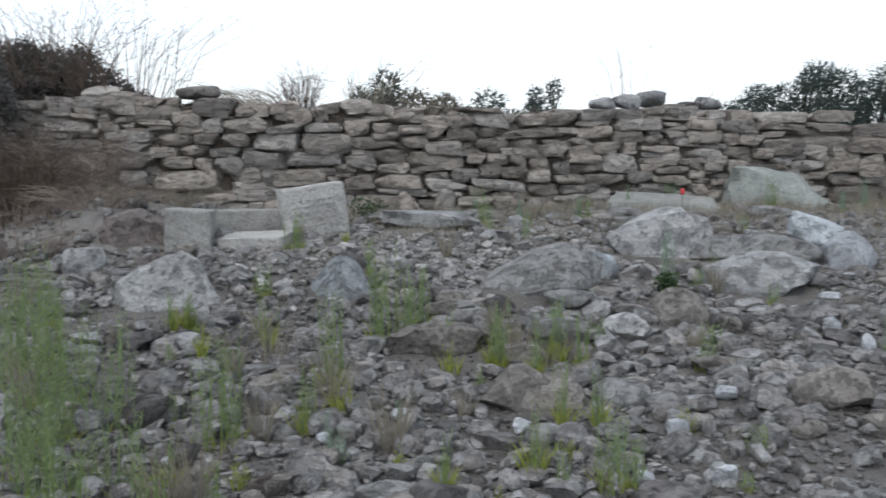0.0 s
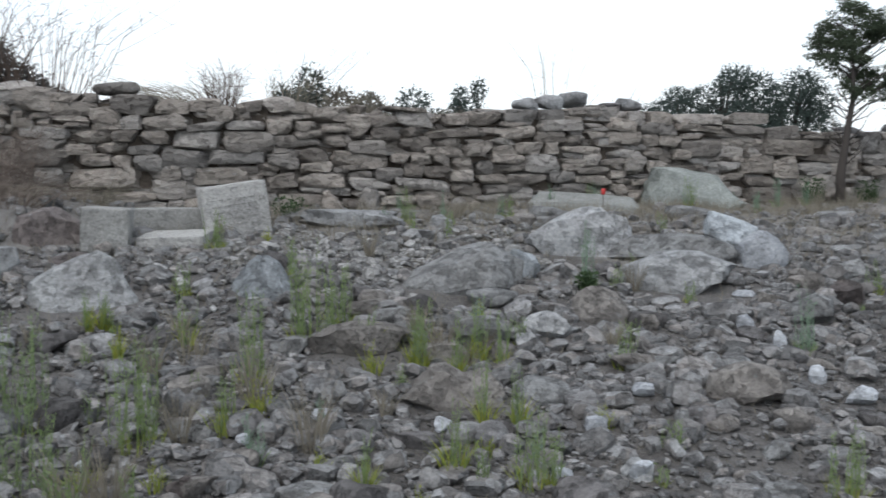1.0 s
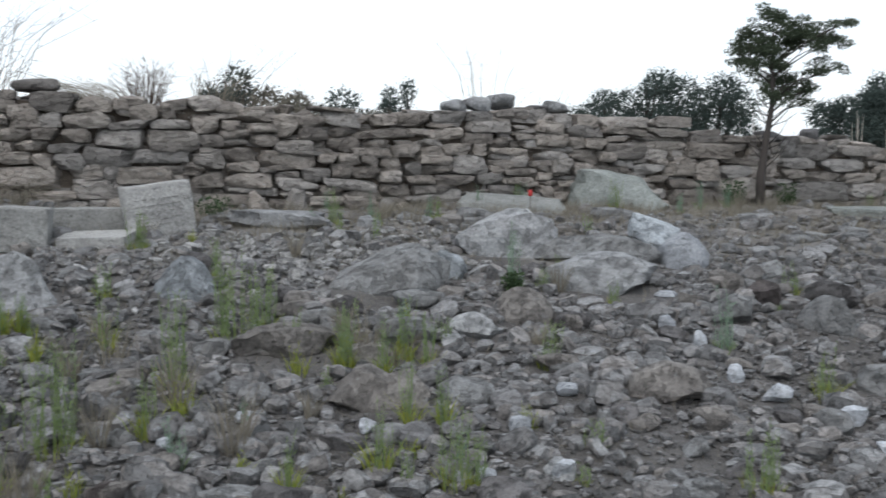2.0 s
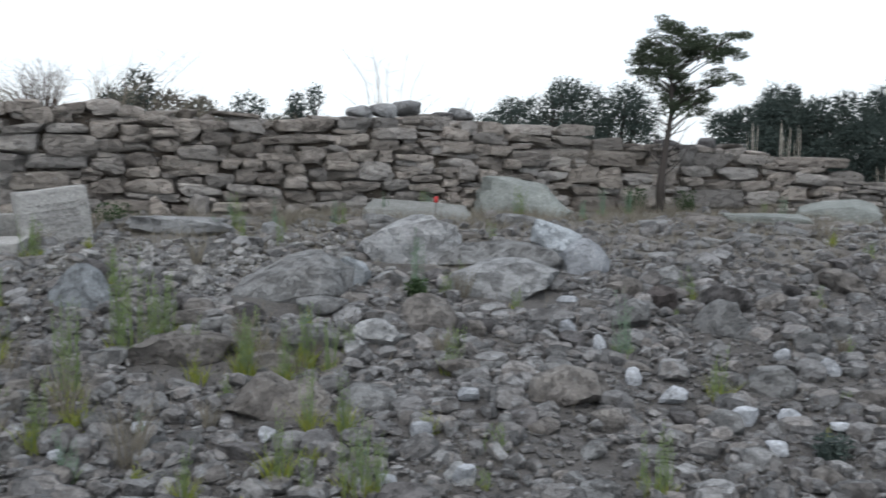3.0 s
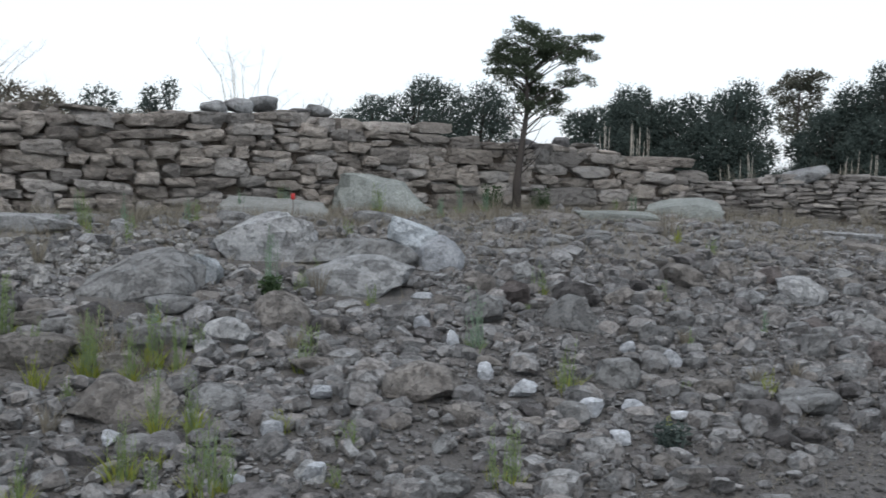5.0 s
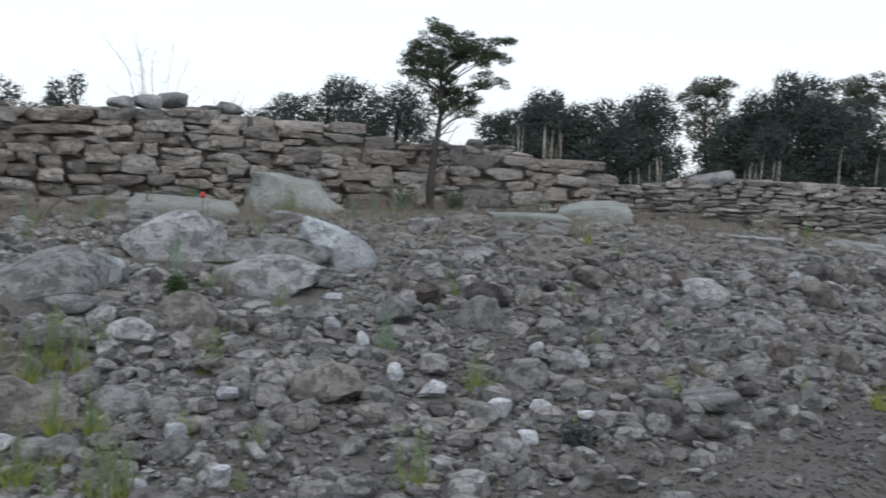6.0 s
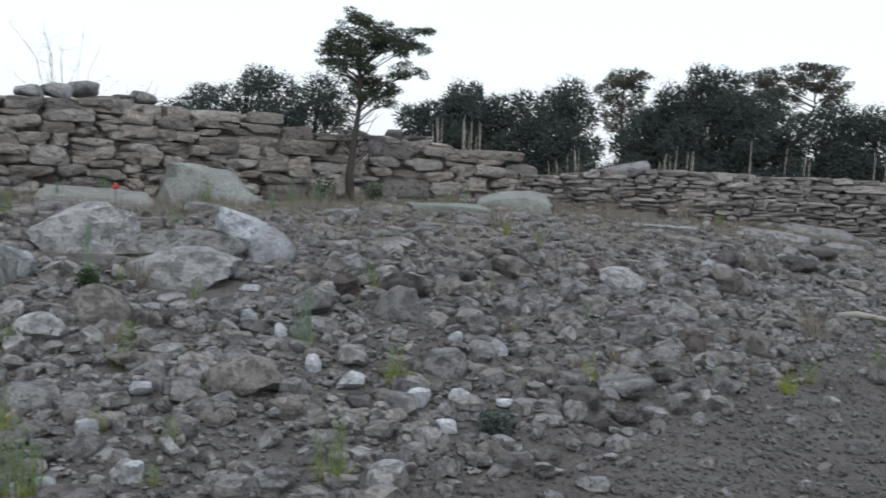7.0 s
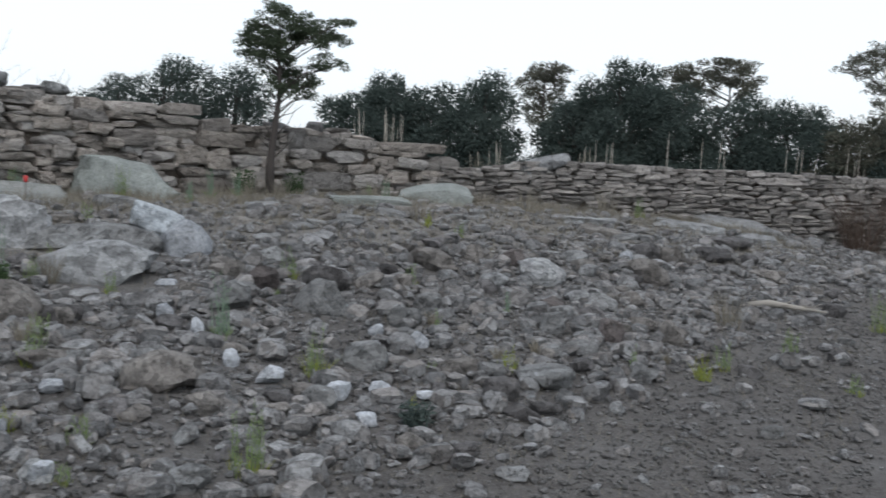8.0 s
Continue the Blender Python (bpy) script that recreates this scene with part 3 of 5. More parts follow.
rock(2.33, 7.66, 1.00, 0.48, 0.18, "pale", -16, 0.6, 6, (2, 1), "boulder", "long flat grey boulder bedded in the slope", GREY, seed=85, profile=(0.5, 0.9, 1.0, 0.95, 0.7))
rock(2.20, 7.02, 0.82, 0.50, 0.22, "grey", -14, 0.72, 7, (6, 2), "boulder", "wide flat grey boulder with a cracked face", PALE, seed=96, profile=(0.7, 0.95, 1.0, 0.95, 0.65))
rock(2.98, 7.50, 0.44, 0.44, 0.27, "white", -32, 0.3, 6, (6, 8), "boulder", "whitish blue marble boulder on the slope", WHITE, seed=107, profile=(0.8, 1.0, 0.95, 0.8, 0.5))
rock(2.93, 8.06, 0.50, 0.42, 0.22, "white", -32, 0.45, 8, (4, 12), "boulder", "pale bluish marble boulder partly buried", BLUISH, seed=118)
rock(0.66, 7.04, 0.90, 0.58, 0.29, "grey", -6, 0.5, 8, (8, -4), "boulder", "sloping grey boulder rising out of the rubble", GREY, seed=129, profile=(0.12, 0.45, 0.8, 1.0, 0.6))
rock(1.11, 7.30, 0.17, 0.36, 0.17, "pale", 32, 0.6, 5, (22, 10), "stone_slab", "smooth pale bluish slab lying tilted", BLUISH, seed=131)
rock(0.46, 5.20, 0.56, 0.38, 0.18, "tan", -5, 0.6, 7, name="boulder", label="broad tan boulder with a notch, in the rubble", seed=142, profile=(0.6, 0.95, 1.0, 0.7, 0.95, 0.6))
rock(2.02, 5.18, 0.50, 0.36, 0.18, "tan", -22, 0.4, 8, name="boulder", label="brown rounded boulder ringed by small rubble", seed=153, profile=(0.5, 0.85, 1.0, 0.9, 0.5))
rock(1.52, 6.36, 0.44, 0.36, 0.20, "tan", -14, 0.35, 6, name="boulder", label="rounded grey-brown boulder on the slope", seed=164, profile=(0.7, 1.0, 0.95, 0.75, 0.45))

# the fallen slabs by the wall
rock(-0.08, 8.72, 0.92, 0.36, 0.14, "pale", -6, 0.75, 5, (0, 1), "stone_slab", "long flat pale slab at the wall's foot", PALE, 0.2, edge=0.55, seed=181)
rock(2.20, 10.26, 1.14, 0.50, 0.12, "pale", -14, 0.92, 3, (15, 1), "stone_slab", "long flat pale slab before the wall", PALE_GREEN, 0.1, edge=0.5, seed=192, profile=(1.0, 0.95, 0.9, 0.8, 0.6))
rock(7.46, 10.80, 0.98, 0.62, 0.24, "pale", -30, 0.82, 5, (10, 0), "stone_slab", "pale greenish block with a slanting top", GREENISH, 0.15, edge=0.55, seed=203, profile=(0.45, 0.75, 0.95, 1.0, 0.95))
rock(6.02, 9.95, 0.98, 0.42, 0.09, "pale", -30, 0.8, 5, (6, 2), "stone_slab", "low flat grey slab in dry grass", GREENISH, 0.3, edge=0.55, seed=214)
rock(8.55, 9.1, 0.72, 0.36, 0.10, "pale", -42, 0.75, 5, (10, 2), "stone_slab", "flat pale slab lying on the soil", PALE, 0.3, edge=0.55, seed=225)


def cut_block(name, x, y, w, d, h, turn, label, seed, tilt=(0, 0), mat=BLOCK):
    v, f = stone_shape(seed, 9, 0.985, 2, 0.028, 0.42, 0.9, 0.97)
    ob = new(name, mesh_of(name, v * np.array((w, d, h)), f, mat, True))
    ob.matrix_basis = pose(x, y, land(x, y) + h / 2 - 0.03, tilt[0], tilt[1], turn)
    return tagged(ob, label, "stone block", "cut blocks by the wall")


def inscription(block, w, d, h):
    """Five worn lines of lettering as plain bars, and a deeper mark in the corner."""
    rng = random.Random(5)
    heap = Heap()

    def bar(x0, x1, z0, z1, deep=0.005):
        y = -d / 2
        heap.add([(x0, y - deep, z0), (x1, y - deep, z0), (x1, y - deep, z1), (x0, y - deep, z1), (x0, y + 0.02, z0), (x1, y + 0.02, z0), (x1, y + 0.02, z1), (x0, y + 0.02, z1)],
                 [(0, 1, 2, 3), (5, 4, 7, 6), (4, 0, 3, 7), (1, 5, 6, 2), (3, 2, 6, 7), (4, 5, 1, 0)])
    for row in range(5):
        z = h * (0.24 - 0.11 * row)
        x = -w * 0.36
        while x < w * 0.30:
            k = rng.uniform(0.015, 0.045)
            bar(x, min(x + k, w * 0.33), z, z + 0.007)
            x += k + rng.uniform(0.012, 0.03)
    bar(w * 0.36, w * 0.375, h * 0.17, h * 0.24)
    bar(w * 0.36, w * 0.40, h * 0.17, h * 0.185)
    bar(w * 0.42, w * 0.435, h * 0.17, h * 0.24)
    bar(w * 0.42, w * 0.455, h * 0.17, h * 0.185)
    part("inscription", heap.mesh("inscription", INK), block, "worn dark lines of carved lettering")["kind"] = "stuff"


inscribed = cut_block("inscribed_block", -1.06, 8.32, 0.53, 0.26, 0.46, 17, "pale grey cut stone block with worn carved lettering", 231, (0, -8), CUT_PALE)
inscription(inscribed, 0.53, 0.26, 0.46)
cut_block("cut_block", -1.97, 7.93, 0.36, 0.40, 0.34, 8, "squared grey stone block with a dark side", 242, (0, 3))
cut_block("cut_block", -1.55, 8.45, 0.80, 0.34, 0.24, 4, "long grey cut stone lying behind two blocks", 253)
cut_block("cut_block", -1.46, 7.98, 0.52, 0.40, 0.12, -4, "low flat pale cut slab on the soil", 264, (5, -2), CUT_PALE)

# boulders at the wall's foot
rock(-0.33, 10.0, 0.22, 0.3, 0.24, "tan", 0, 0.3, 6, name="boulder", label="tan round-topped stone at the wall's foot", mat=WALL_STONE, seed=271)
rock(0.02, 10.05, 0.22, 0.3, 0.26, "tan", 0, 0.3, 6, name="boulder", label="brown upright stone at the wall's foot", mat=WALL_STONE, seed=282)


def top_rock(x, w, h, lift, seed, label, mat=None, turn=0.0):
    """A stone lying on the main wall's top."""
    s = float(np.interp(x, [q.x for q in MAIN_LINE.p], MAIN_LINE.s))
    px, py, d = MAIN_LINE.at(s)
    v, f = stone_shape(seed, 6, 0.4, 10, 0.09, 0.85, 0.5, 0.85)
    ob = new("cap_stone", mesh_of("cap_stone", v * np.array((w, 0.28, h)), f, mat or WALL_STONE, True))
    ob.matrix_basis = pose(px - d.y * 0.17, py + d.x * 0.17, top_main(px) + h / 2 + lift - 0.015, 0, turn, math.degrees(math.atan2(d.y, d.x)))
    tagged(ob, label, "rock", "loose stones on the wall's top")


top_rock(-2.42, 0.46, 0.15, 0.03, 301, "flat dark stone lying on the wall's top", TAN)
top_rock(-3.35, 0.40, 0.18, -0.02, 302, "grey rounded stone on the wall's top")
top_rock(1.74, 0.30, 0.18, 0.0, 303, "rounded grey stone resting on the wall", PALE)
top_rock(2.00, 0.34, 0.18, 0.0, 304, "rounded grey stone resting on the wall", PALE)
top_rock(2.32, 0.34, 0.22, 0.0, 305, "round pale stone resting on the wall", PALE)
top_rock(2.70, 0.32, 0.09, 0.01, 306, "thin dark flat stone on the wall's top", DARK)
top_rock(2.97, 0.32, 0.15, 0.0, 307, "rounded grey stone resting on the wall", PALE, 12)
top_rock(5.85, 0.45, 0.13, -0.02, 308, "flat dark stone on the lowered wall top", DARK)
top_rock(6.35, 0.24, 0.16, -0.02, 309, "blocky dark stone on the lowered wall top", DARK)
top_rock(6.75, 0.42, 0.09, 0.0, 310, "thin flat stone on the lowered wall top")
top_rock(-0.05, 0.20, 0.12, -0.03, 311, "small tan stone on the wall's top")
v_, f_ = stone_shape(320, 6, 0.4, 8, 0.1, 0.8, 0.6, 0.88)
peak_stone = tagged(new("cap_stone", mesh_of("cap_stone", v_ * np.array((0.78, 0.42, 0.22)), f_, PALE, True)), "pale slanting stone on the low wall's top", "rock", "loose stones on the wall's top")
peak_stone.matrix_basis = pose(9.4, 11.0, top_low(9.3) - 0.05, 22, -17, -40)

# middling rocks
rock(-2.55, 7.20, 0.30, 0.24, 0.19, "pale")
rock(-2.42, 8.05, 0.60, 0.36, 0.25, "red", 14, 0.5, 7, (6, -10), "rock", "dark brown layered rock sticking out of the soil", seed=431)
rock(-2.95, 7.75, 0.30, 0.22, 0.10, "red", seed=441)
rock(-2.10, 7.45, 0.34, 0.22, 0.09, "red", seed=443)
rock(-2.08, 5.82, 0.23, 0.18, 0.11, "pale")
rock(0.64, 8.65, 0.21, 0.17, 0.12, "pale")
rock(-0.03, 5.84, 0.64, 0.38, 0.16, "tan", profile=(0.5, 0.9, 1.0, 0.9, 0.6))
rock(0.66, 5.94, 0.38, 0.34, 0.18, "grey")
rock(1.13, 6.10, 0.33, 0.23, 0.14, "pale")
rock(-0.75, 4.20, 0.13, 0.11, 0.08, "red")
rock(-0.85, 5.50, 0.23, 0.16, 0.07, "tan")
rock(-0.75, 4.77, 0.13, 0.11, 0.08, "grey")
rock(-0.43, 5.88, 0.23, 0.18, 0.08, "grey")
rock(0.25, 4.69, 0.21, 0.15, 0.07, "dark")
rock(3.46, 6.14, 0.44, 0.34, 0.20, "grey", profile=(0.6, 0.9, 1.0, 0.9, 0.5))
rock(3.70, 6.58, 0.39, 0.24, 0.16, "dark")
rock(4.96, 7.06, 0.50, 0.38, 0.18, "tan", profile=(0.6, 1.0, 0.95, 0.8, 0.6))
rock(5.82, 6.64, 0.42, 0.34, 0.19, "pale")
rock(3.28, 5.21, 0.29, 0.23, 0.16, "grey")
rock(2.83, 6.29, 0.32, 0.23, 0.17, "grey")
rock(3.93, 5.82, 0.25, 0.20, 0.11, "grey")
rock(1.56, 5.53, 0.24, 0.19, 0.07, "grey")
rock(1.61, 4.88, 0.14, 0.11, 0.06, "grey")
rock(1.76, 4.80, 0.16, 0.13, 0.07, "tan")
rock(4.18, 4.60, 0.37, 0.26, 0.12, "grey")
rock(3.91, 4.26, 0.18, 0.15, 0.05, "dark")
rock(1.74, 4.09, 0.25, 0.20, 0.07, "grey")
rock(4.57, 9.64, 0.47, 0.40, 0.07, "pale")
rock(5.29, 7.54, 0.22, 0.22, 0.09, "dark")
rock(9.98, 8.79, 0.92, 0.42, 0.10, "pale", -46, 0.7, 6, (8, 7), "stone_slab", "long flat pale slab tilting in the rubble", seed=445)
rock(11.35, 9.15, 1.25, 0.42, 0.13, "pale", -48, 0.7, 6, (8, 7), "stone_slab", "long flat pale slab tilting in the rubble", seed=447)
rock(10.85, 8.42, 0.66, 0.36, 0.10, "pale", -50, 0.55, 7, (10, 9), "stone_slab", "flat pale slab with a broken end, in rubble", seed=449)
rock(9.59, 7.85, 0.58, 0.47, 0.13, "dark")
rock(9.01, 6.79, 0.35, 0.25, 0.10, "tan")
rock(3.74, 4.46, 0.22, 0.18, 0.15, "dark")
rock(5.00, 3.58, 0.14, 0.11, 0.07, "grey")
rock(3.19, 3.64, 0.17, 0.12, 0.04, "grey")

# stones of the broken ledge and the lower slope
rock(5.27, 5.85, 0.26, 0.2, 0.14, "red")
rock(4.91, 5.42, 0.18, 0.14, 0.15, "grey")
rock(5.84, 5.14, 0.23, 0.17, 0.18, "tan")
rock(5.91, 5.55, 0.31, 0.23, 0.08, "tan")
rock(7.15, 6.69, 0.4, 0.3, 0.2, "tan")
rock(7.78, 7.4, 0.36, 0.27, 0.17, "dark")
rock(8.05, 7.26, 0.31, 0.23, 0.17, "tan")
rock(8.88, 7.45, 0.4, 0.3, 0.14, "dark")
rock(5.87, 5.94, 0.24, 0.18, 0.15, "grey")
rock(5.63, 5.82, 0.3, 0.22, 0.09, "dark")
rock(5.3, 5.23, 0.2, 0.15, 0.18, "red")
rock(5.3, 5.42, 0.11, 0.08, 0.09, "grey")
rock(5.31, 6.63, 0.25, 0.19, 0.11, "pale")
rock(5.01, 4.63, 0.25, 0.19, 0.11, "grey")
rock(3.87, 4.24, 0.15, 0.11, 0.07, "dark")
rock(4.29, 6.07, 0.21, 0.16, 0.13, "grey")
rock(8.94, 6.81, 0.35, 0.26, 0.09, "tan")
rock(5.82, 7.07, 0.24, 0.18, 0.13, "red")
rock(5.47, 7.14, 0.18, 0.14, 0.14, "tan")
rock(6.42, 6.72, 0.17, 0.13, 0.1, "pale")
rock(1.51, 5.56, 0.27, 0.2, 0.09, "tan")
rock(0.77, 5.72, 0.29, 0.22, 0.09, "tan")
rock(0.84, 6.64, 0.35, 0.26, 0.1, "grey")
rock(1.77, 4.12, 0.17, 0.13, 0.07, "grey")
rock(1.2, 4.25, 0.11, 0.08, 0.09, "pale")
rock(0.48, 4.74, 0.21, 0.16, 0.07, "grey")
rock(1.06, 6.73, 0.2, 0.15, 0.09, "tan")
rock(1.79, 4.08, 0.16, 0.12, 0.09, "grey")
rock(1.9, 4.48, 0.14, 0.11, 0.07, "grey")
rock(2.01, 4.27, 0.1, 0.08, 0.07, "dark")
rock(2.51, 3.96, 0.1, 0.08, 0.07, "pale")
rock(1.19, 4.28, 0.14, 0.11, 0.09, "pale")
rock(3.9, 5.8, 0.2, 0.15, 0.13, "grey")
rock(3.21, 6.59, 0.26, 0.2, 0.15, "red")
rock(1.75, 6.11, 0.14, 0.11, 0.09, "tan")
rock(3.09, 6.79, 0.17, 0.13, 0.13, "tan")


def white(x, y, w, d, h):
    rock(x, y, w, d, h + 0.01, "white", boxy=0.42, cuts=7, n=4, name="marble_fragment", group="marble fragments", sink=0.12)


white(1.46, 5.18, 0.12, 0.10, 0.06)
white(2.36, 6.12, 0.11, 0.09, 0.09)
white(2.43, 5.75, 0.08, 0.06, 0.12)
white(2.49, 5.37, 0.10, 0.08, 0.09)
white(2.60, 5.08, 0.16, 0.13, 0.09)
white(2.87, 4.79, 0.15, 0.12, 0.09)
white(3.13, 4.78, 0.13, 0.11, 0.07)
white(3.34, 4.63, 0.11, 0.09, 0.04)
white(2.83, 4.40, 0.12, 0.10, 0.06)
white(3.78, 5.40, 0.14, 0.11, 0.09)
white(3.58, 5.60, 0.10, 0.08, 0.07)
white(7.40, 7.25, 0.12, 0.10, 0.09)
white(1.11, 4.73, 0.11, 0.09, 0.08)
white(0.85, 4.24, 0.10, 0.08, 0.06)
white(1.20, 4.25, 0.10, 0.08, 0.08)
white(0.38, 4.82, 0.09, 0.08, 0.06)
white(-0.21, 5.03, 0.11, 0.09, 0.04)
white(-0.56, 4.69, 0.07, 0.05, 0.04)
white(-1.22, 4.46, 0.08, 0.07, 0.05)
white(2.58, 6.76, 0.16, 0.14, 0.03)


# ---- loose rubble ----
def stoniness(x, y):
    """How thickly rubble covers the ground, 0 to 1."""
    yy = y - 0.12 * max(0, x - 4)
    berm = np.interp(yy, (0.0, 3.6, 4.4, 5.5, 7.0, 8.0, 10.5), (0.05, 0.6, 1, 1, 0.85, 0.5, 0.22))
    edge = float(np.interp(x, (1.6, 2.4, 3.0, 4.3, 5.6, 7.5, 10), (3.3, 3.65, 4.0, 4.5, 4.9, 5.6, 6.6)))
    path = float(np.interp(y - edge + 0.35 * noise.noise((x * 1.7, y * 1.7, 5)), (-0.35, 0.35), (0.10, 1.0))) if x > 1.0 else 1.0
    shelf = float(np.interp(y + 0.3 * noise.noise((x * 1.5, y * 1.5, 8)) - float(np.interp(x, (3, 5, 7, 10), (8.0, 7.5, 7.6, 8.1))), (-0.3, 0.6), (1.0, 0.55)))
    earth = 1 - 0.55 * math.exp(-((x + 2.8) / 0.9) ** 2 - ((y - 8.5) / 0.7) ** 2)
    return float(earth * berm * path * shelf * (0.75 + 0.5 * noise.noise((x * 0.8, y * 0.8, 2))))


def scatter_rocks():
    """Middling stones, each one of its own."""
    rng = random.Random(77)
    kinds = [(m, [mesh_of("loose_rock", *stone_shape(900 + 10 * j + k, 4, 0.32, 7, 0.12, 1.0, 0.56, 0.87), m, "crisp") for k in range(10)])
             for j, m in enumerate((GREY, TAN, DARK))]
    labels = ("grey fist-sized to head-sized stone on the rubble slope", "tan-brown loose stone on the rubble slope", "dark brown loose stone on the rubble slope")
    made = 0
    while made < 270:
        x, y = rng.uniform(-3.6, 10), rng.uniform(3.6, 9.6)
        if abs(x) > y * 1.55 + 0.5 or x < -0.5 * y - 0.3 or rng.random() > stoniness(x, y):
            continue
        if any((x - a) ** 2 + (y - b) ** 2 < (r + 0.07) ** 2 or (abs(x * b / y - a) < r * 0.8 and 0 < b - y < 0.35) for a, b, r in SET_ROCKS if r > 0.14):
            continue
        w = min(0.30, max(0.12, rng.lognormvariate(math.log(0.155), 0.33)))
        h = w * rng.uniform(0.40, 0.66)
        j = rng.choices((0, 1, 2), (4, 5, 3))[0]
        ob = new("loose_rock", rng.choice(kinds[j][1]))
        ob.matrix_basis = pose(x, y, land(x, y) + h * 0.24, rng.gauss(0, 9), rng.gauss(0, 9), rng.uniform(0, 360)) @ Matrix.Diagonal((w, w * rng.uniform(0.6, 0.95), h, 1))
        tagged(ob, labels[j], "rock", "loose rocks")
        made += 1


def bedded_stones():
    """Flat stones bedded in the dry soil of the shelf before the wall."""
    rng = random.Random(95)
    shapes = [mesh_of("bedded_stone", *stone_shape(1600 + k, 4, 0.4, 6, 0.12, 0.9, 0.6, 0.88), m, "crisp") for k in range(6) for m in (GREY, TAN)]
    made = 0
    while made < 90:
        x, y = rng.uniform(-0.8, 10.0), rng.uniform(7.5, 10.4)
        if x > 1.6 * y or any((x - a) ** 2 + (y - b) ** 2 < (r + 0.1) ** 2 for a, b, r in SET_ROCKS):
            continue
        if y > float(np.interp(x, [q.x for q in MAIN_LINE.p], [q.y for q in MAIN_LINE.p])) - 0.4 or (x > 8 and y > 18.4 - x):
            continue
        w = min(0.5, rng.lognormvariate(math.log(0.24), 0.4))
        h = w * rng.uniform(0.22, 0.38)
        ob = new("bedded_stone", rng.choice(shapes))
        ob.matrix_basis = pose(x, y, land(x, y) + h * 0.12, rng.gauss(4, 5), rng.gauss(0, 5), -math.degrees(math.atan2(x, y)) + rng.gauss(0, 22)) @ Matrix.Diagonal((w, w * rng.uniform(0.5, 0.8), h, 1))
        tagged(ob, "flat weathered stone bedded in dry soil", "rock", "bedded stones")
        made += 1


def scatter_rubble():
    """What nobody could count: pebbles and small stones."""
    rng = random.Random(78)
    shapes = [stone_shape(1200 + k, 3, 0.25, 5, 0.12, 1.0, 0.6, 0.88) for k in range(14)]
    small = [stone_shape(1300 + k, 0, 0.0, 3, 0.2) for k in range(14)]
    rocks = np.array([(a, b - 0.3 * r, max(r * 0.8, r - 0.03) if r > 0.09 else r + 0.045) for a, b, r in SET_ROCKS])
    verts, faces, o = [], [], 0
    for _ in range(125000):
        x, y = rng.uniform(-5.5, 12.5), rng.uniform(-0.5, 10.9)
        if ((x < -0.5 * y - 0.5 or x > 1.75 * y + 0.5 or y < 2.6) and rng.random() > 0.2) or rng.random() > stoniness(x, y):
            continue
        if (np.hypot(rocks[:, 0] - x, rocks[:, 1] - y) < rocks[:, 2]).any():
            continue
        far = y > 8 or x > 7
        w = rng.lognormvariate(math.log(0.047), 0.60)
        if w < 0.026 and far:
            continue
        w = min(w, 0.2)
        h = w * rng.uniform(0.38, 0.72)
        v, f = rng.choice(shapes if w > 0.09 else small)
        m = (Euler((rng.gauss(0, 0.25), rng.gauss(0, 0.25), rng.uniform(0, 6.3))).to_matrix() @ Matrix.Diagonal((w, w * rng.uniform(0.6, 1), h)))
        p = v @ np.array(m).T + np.array((x, y, land(x, y) + h * 0.30))
        verts.append(p)
        faces.extend(tuple(o + i for i in q) for q in f)
        o += len(p)
    me = mesh_of("rubble", np.concatenate(verts).tolist(), faces, RUBBLE, "crisp")
    tagged(new("rubble", me), "grey and brown stone rubble covering the slope", "rubble", kind="stuff")


def scatter_chips():
    """A drift of small pale stone chips below the slabs."""
    rng = random.Random(83)
    shapes = [stone_shape(1450 + k, 2, 0.3, 5, 0.14, 1.0, 0.6, 0.88) for k in range(10)]
    heap = Heap()
    for _ in range(1500):
        x, y = rng.gauss(0.25, 0.75), rng.gauss(7.5, 0.5)
        if any((x - a) ** 2 + (y - b) ** 2 < r * r for a, b, r in SET_ROCKS):
            continue
        w = min(0.15, rng.lognormvariate(math.log(0.05), 0.45))
        h = w * rng.uniform(0.4, 0.7)
        v, f = rng.choice(shapes)
        m = Matrix.Translation((x, y, land(x, y) + h * 0.4)) @ Euler((rng.gauss(0, 0.25), rng.gauss(0, 0.25), rng.uniform(0, 6.3))).to_matrix().to_4x4() @ Matrix.Diagonal((w, w * rng.uniform(0.6, 1), h, 1))
        heap.add([m @ Vector(q) for q in v], f)
    tagged(new("stone_chips", heap.mesh("stone_chips", CHIPS, "crisp")), "drift of small pale grey stone chips", "rubble", kind="stuff")


def scatter_gravel():
    """Fine gravel on the bare path."""
    rng = random.Random(79)
    grains = [stone_shape(1400 + k, 0, 0.0, 3, 0.2) for k in range(8)]
    verts, faces, o = [], [], 0
    for _ in range(30000):
        y = rng.uniform(2.7, 6.5)
        x = rng.uniform(-0.5 * y, 1.7 * y)
        w = min(0.05, rng.lognormvariate(math.log(0.014), 0.5))
        v, f = rng.choice(grains)
        p = (v * np.array((w, w * rng.uniform(0.6, 1), w * 0.6))) @ np.array(Matrix.Rotation(rng.uniform(0, 6.3), 3, "Z")).T + np.array((x, y, land(x, y) + w * 0.2))
        verts.append(p)
        faces.extend(tuple(o + i for i in q) for q in f)
        o += len(p)
    tagged(new("gravel", mesh_of("gravel", np.concatenate(verts).tolist(), faces, GRAVEL)), "fine grey gravel on bare soil", "gravel", kind="stuff")


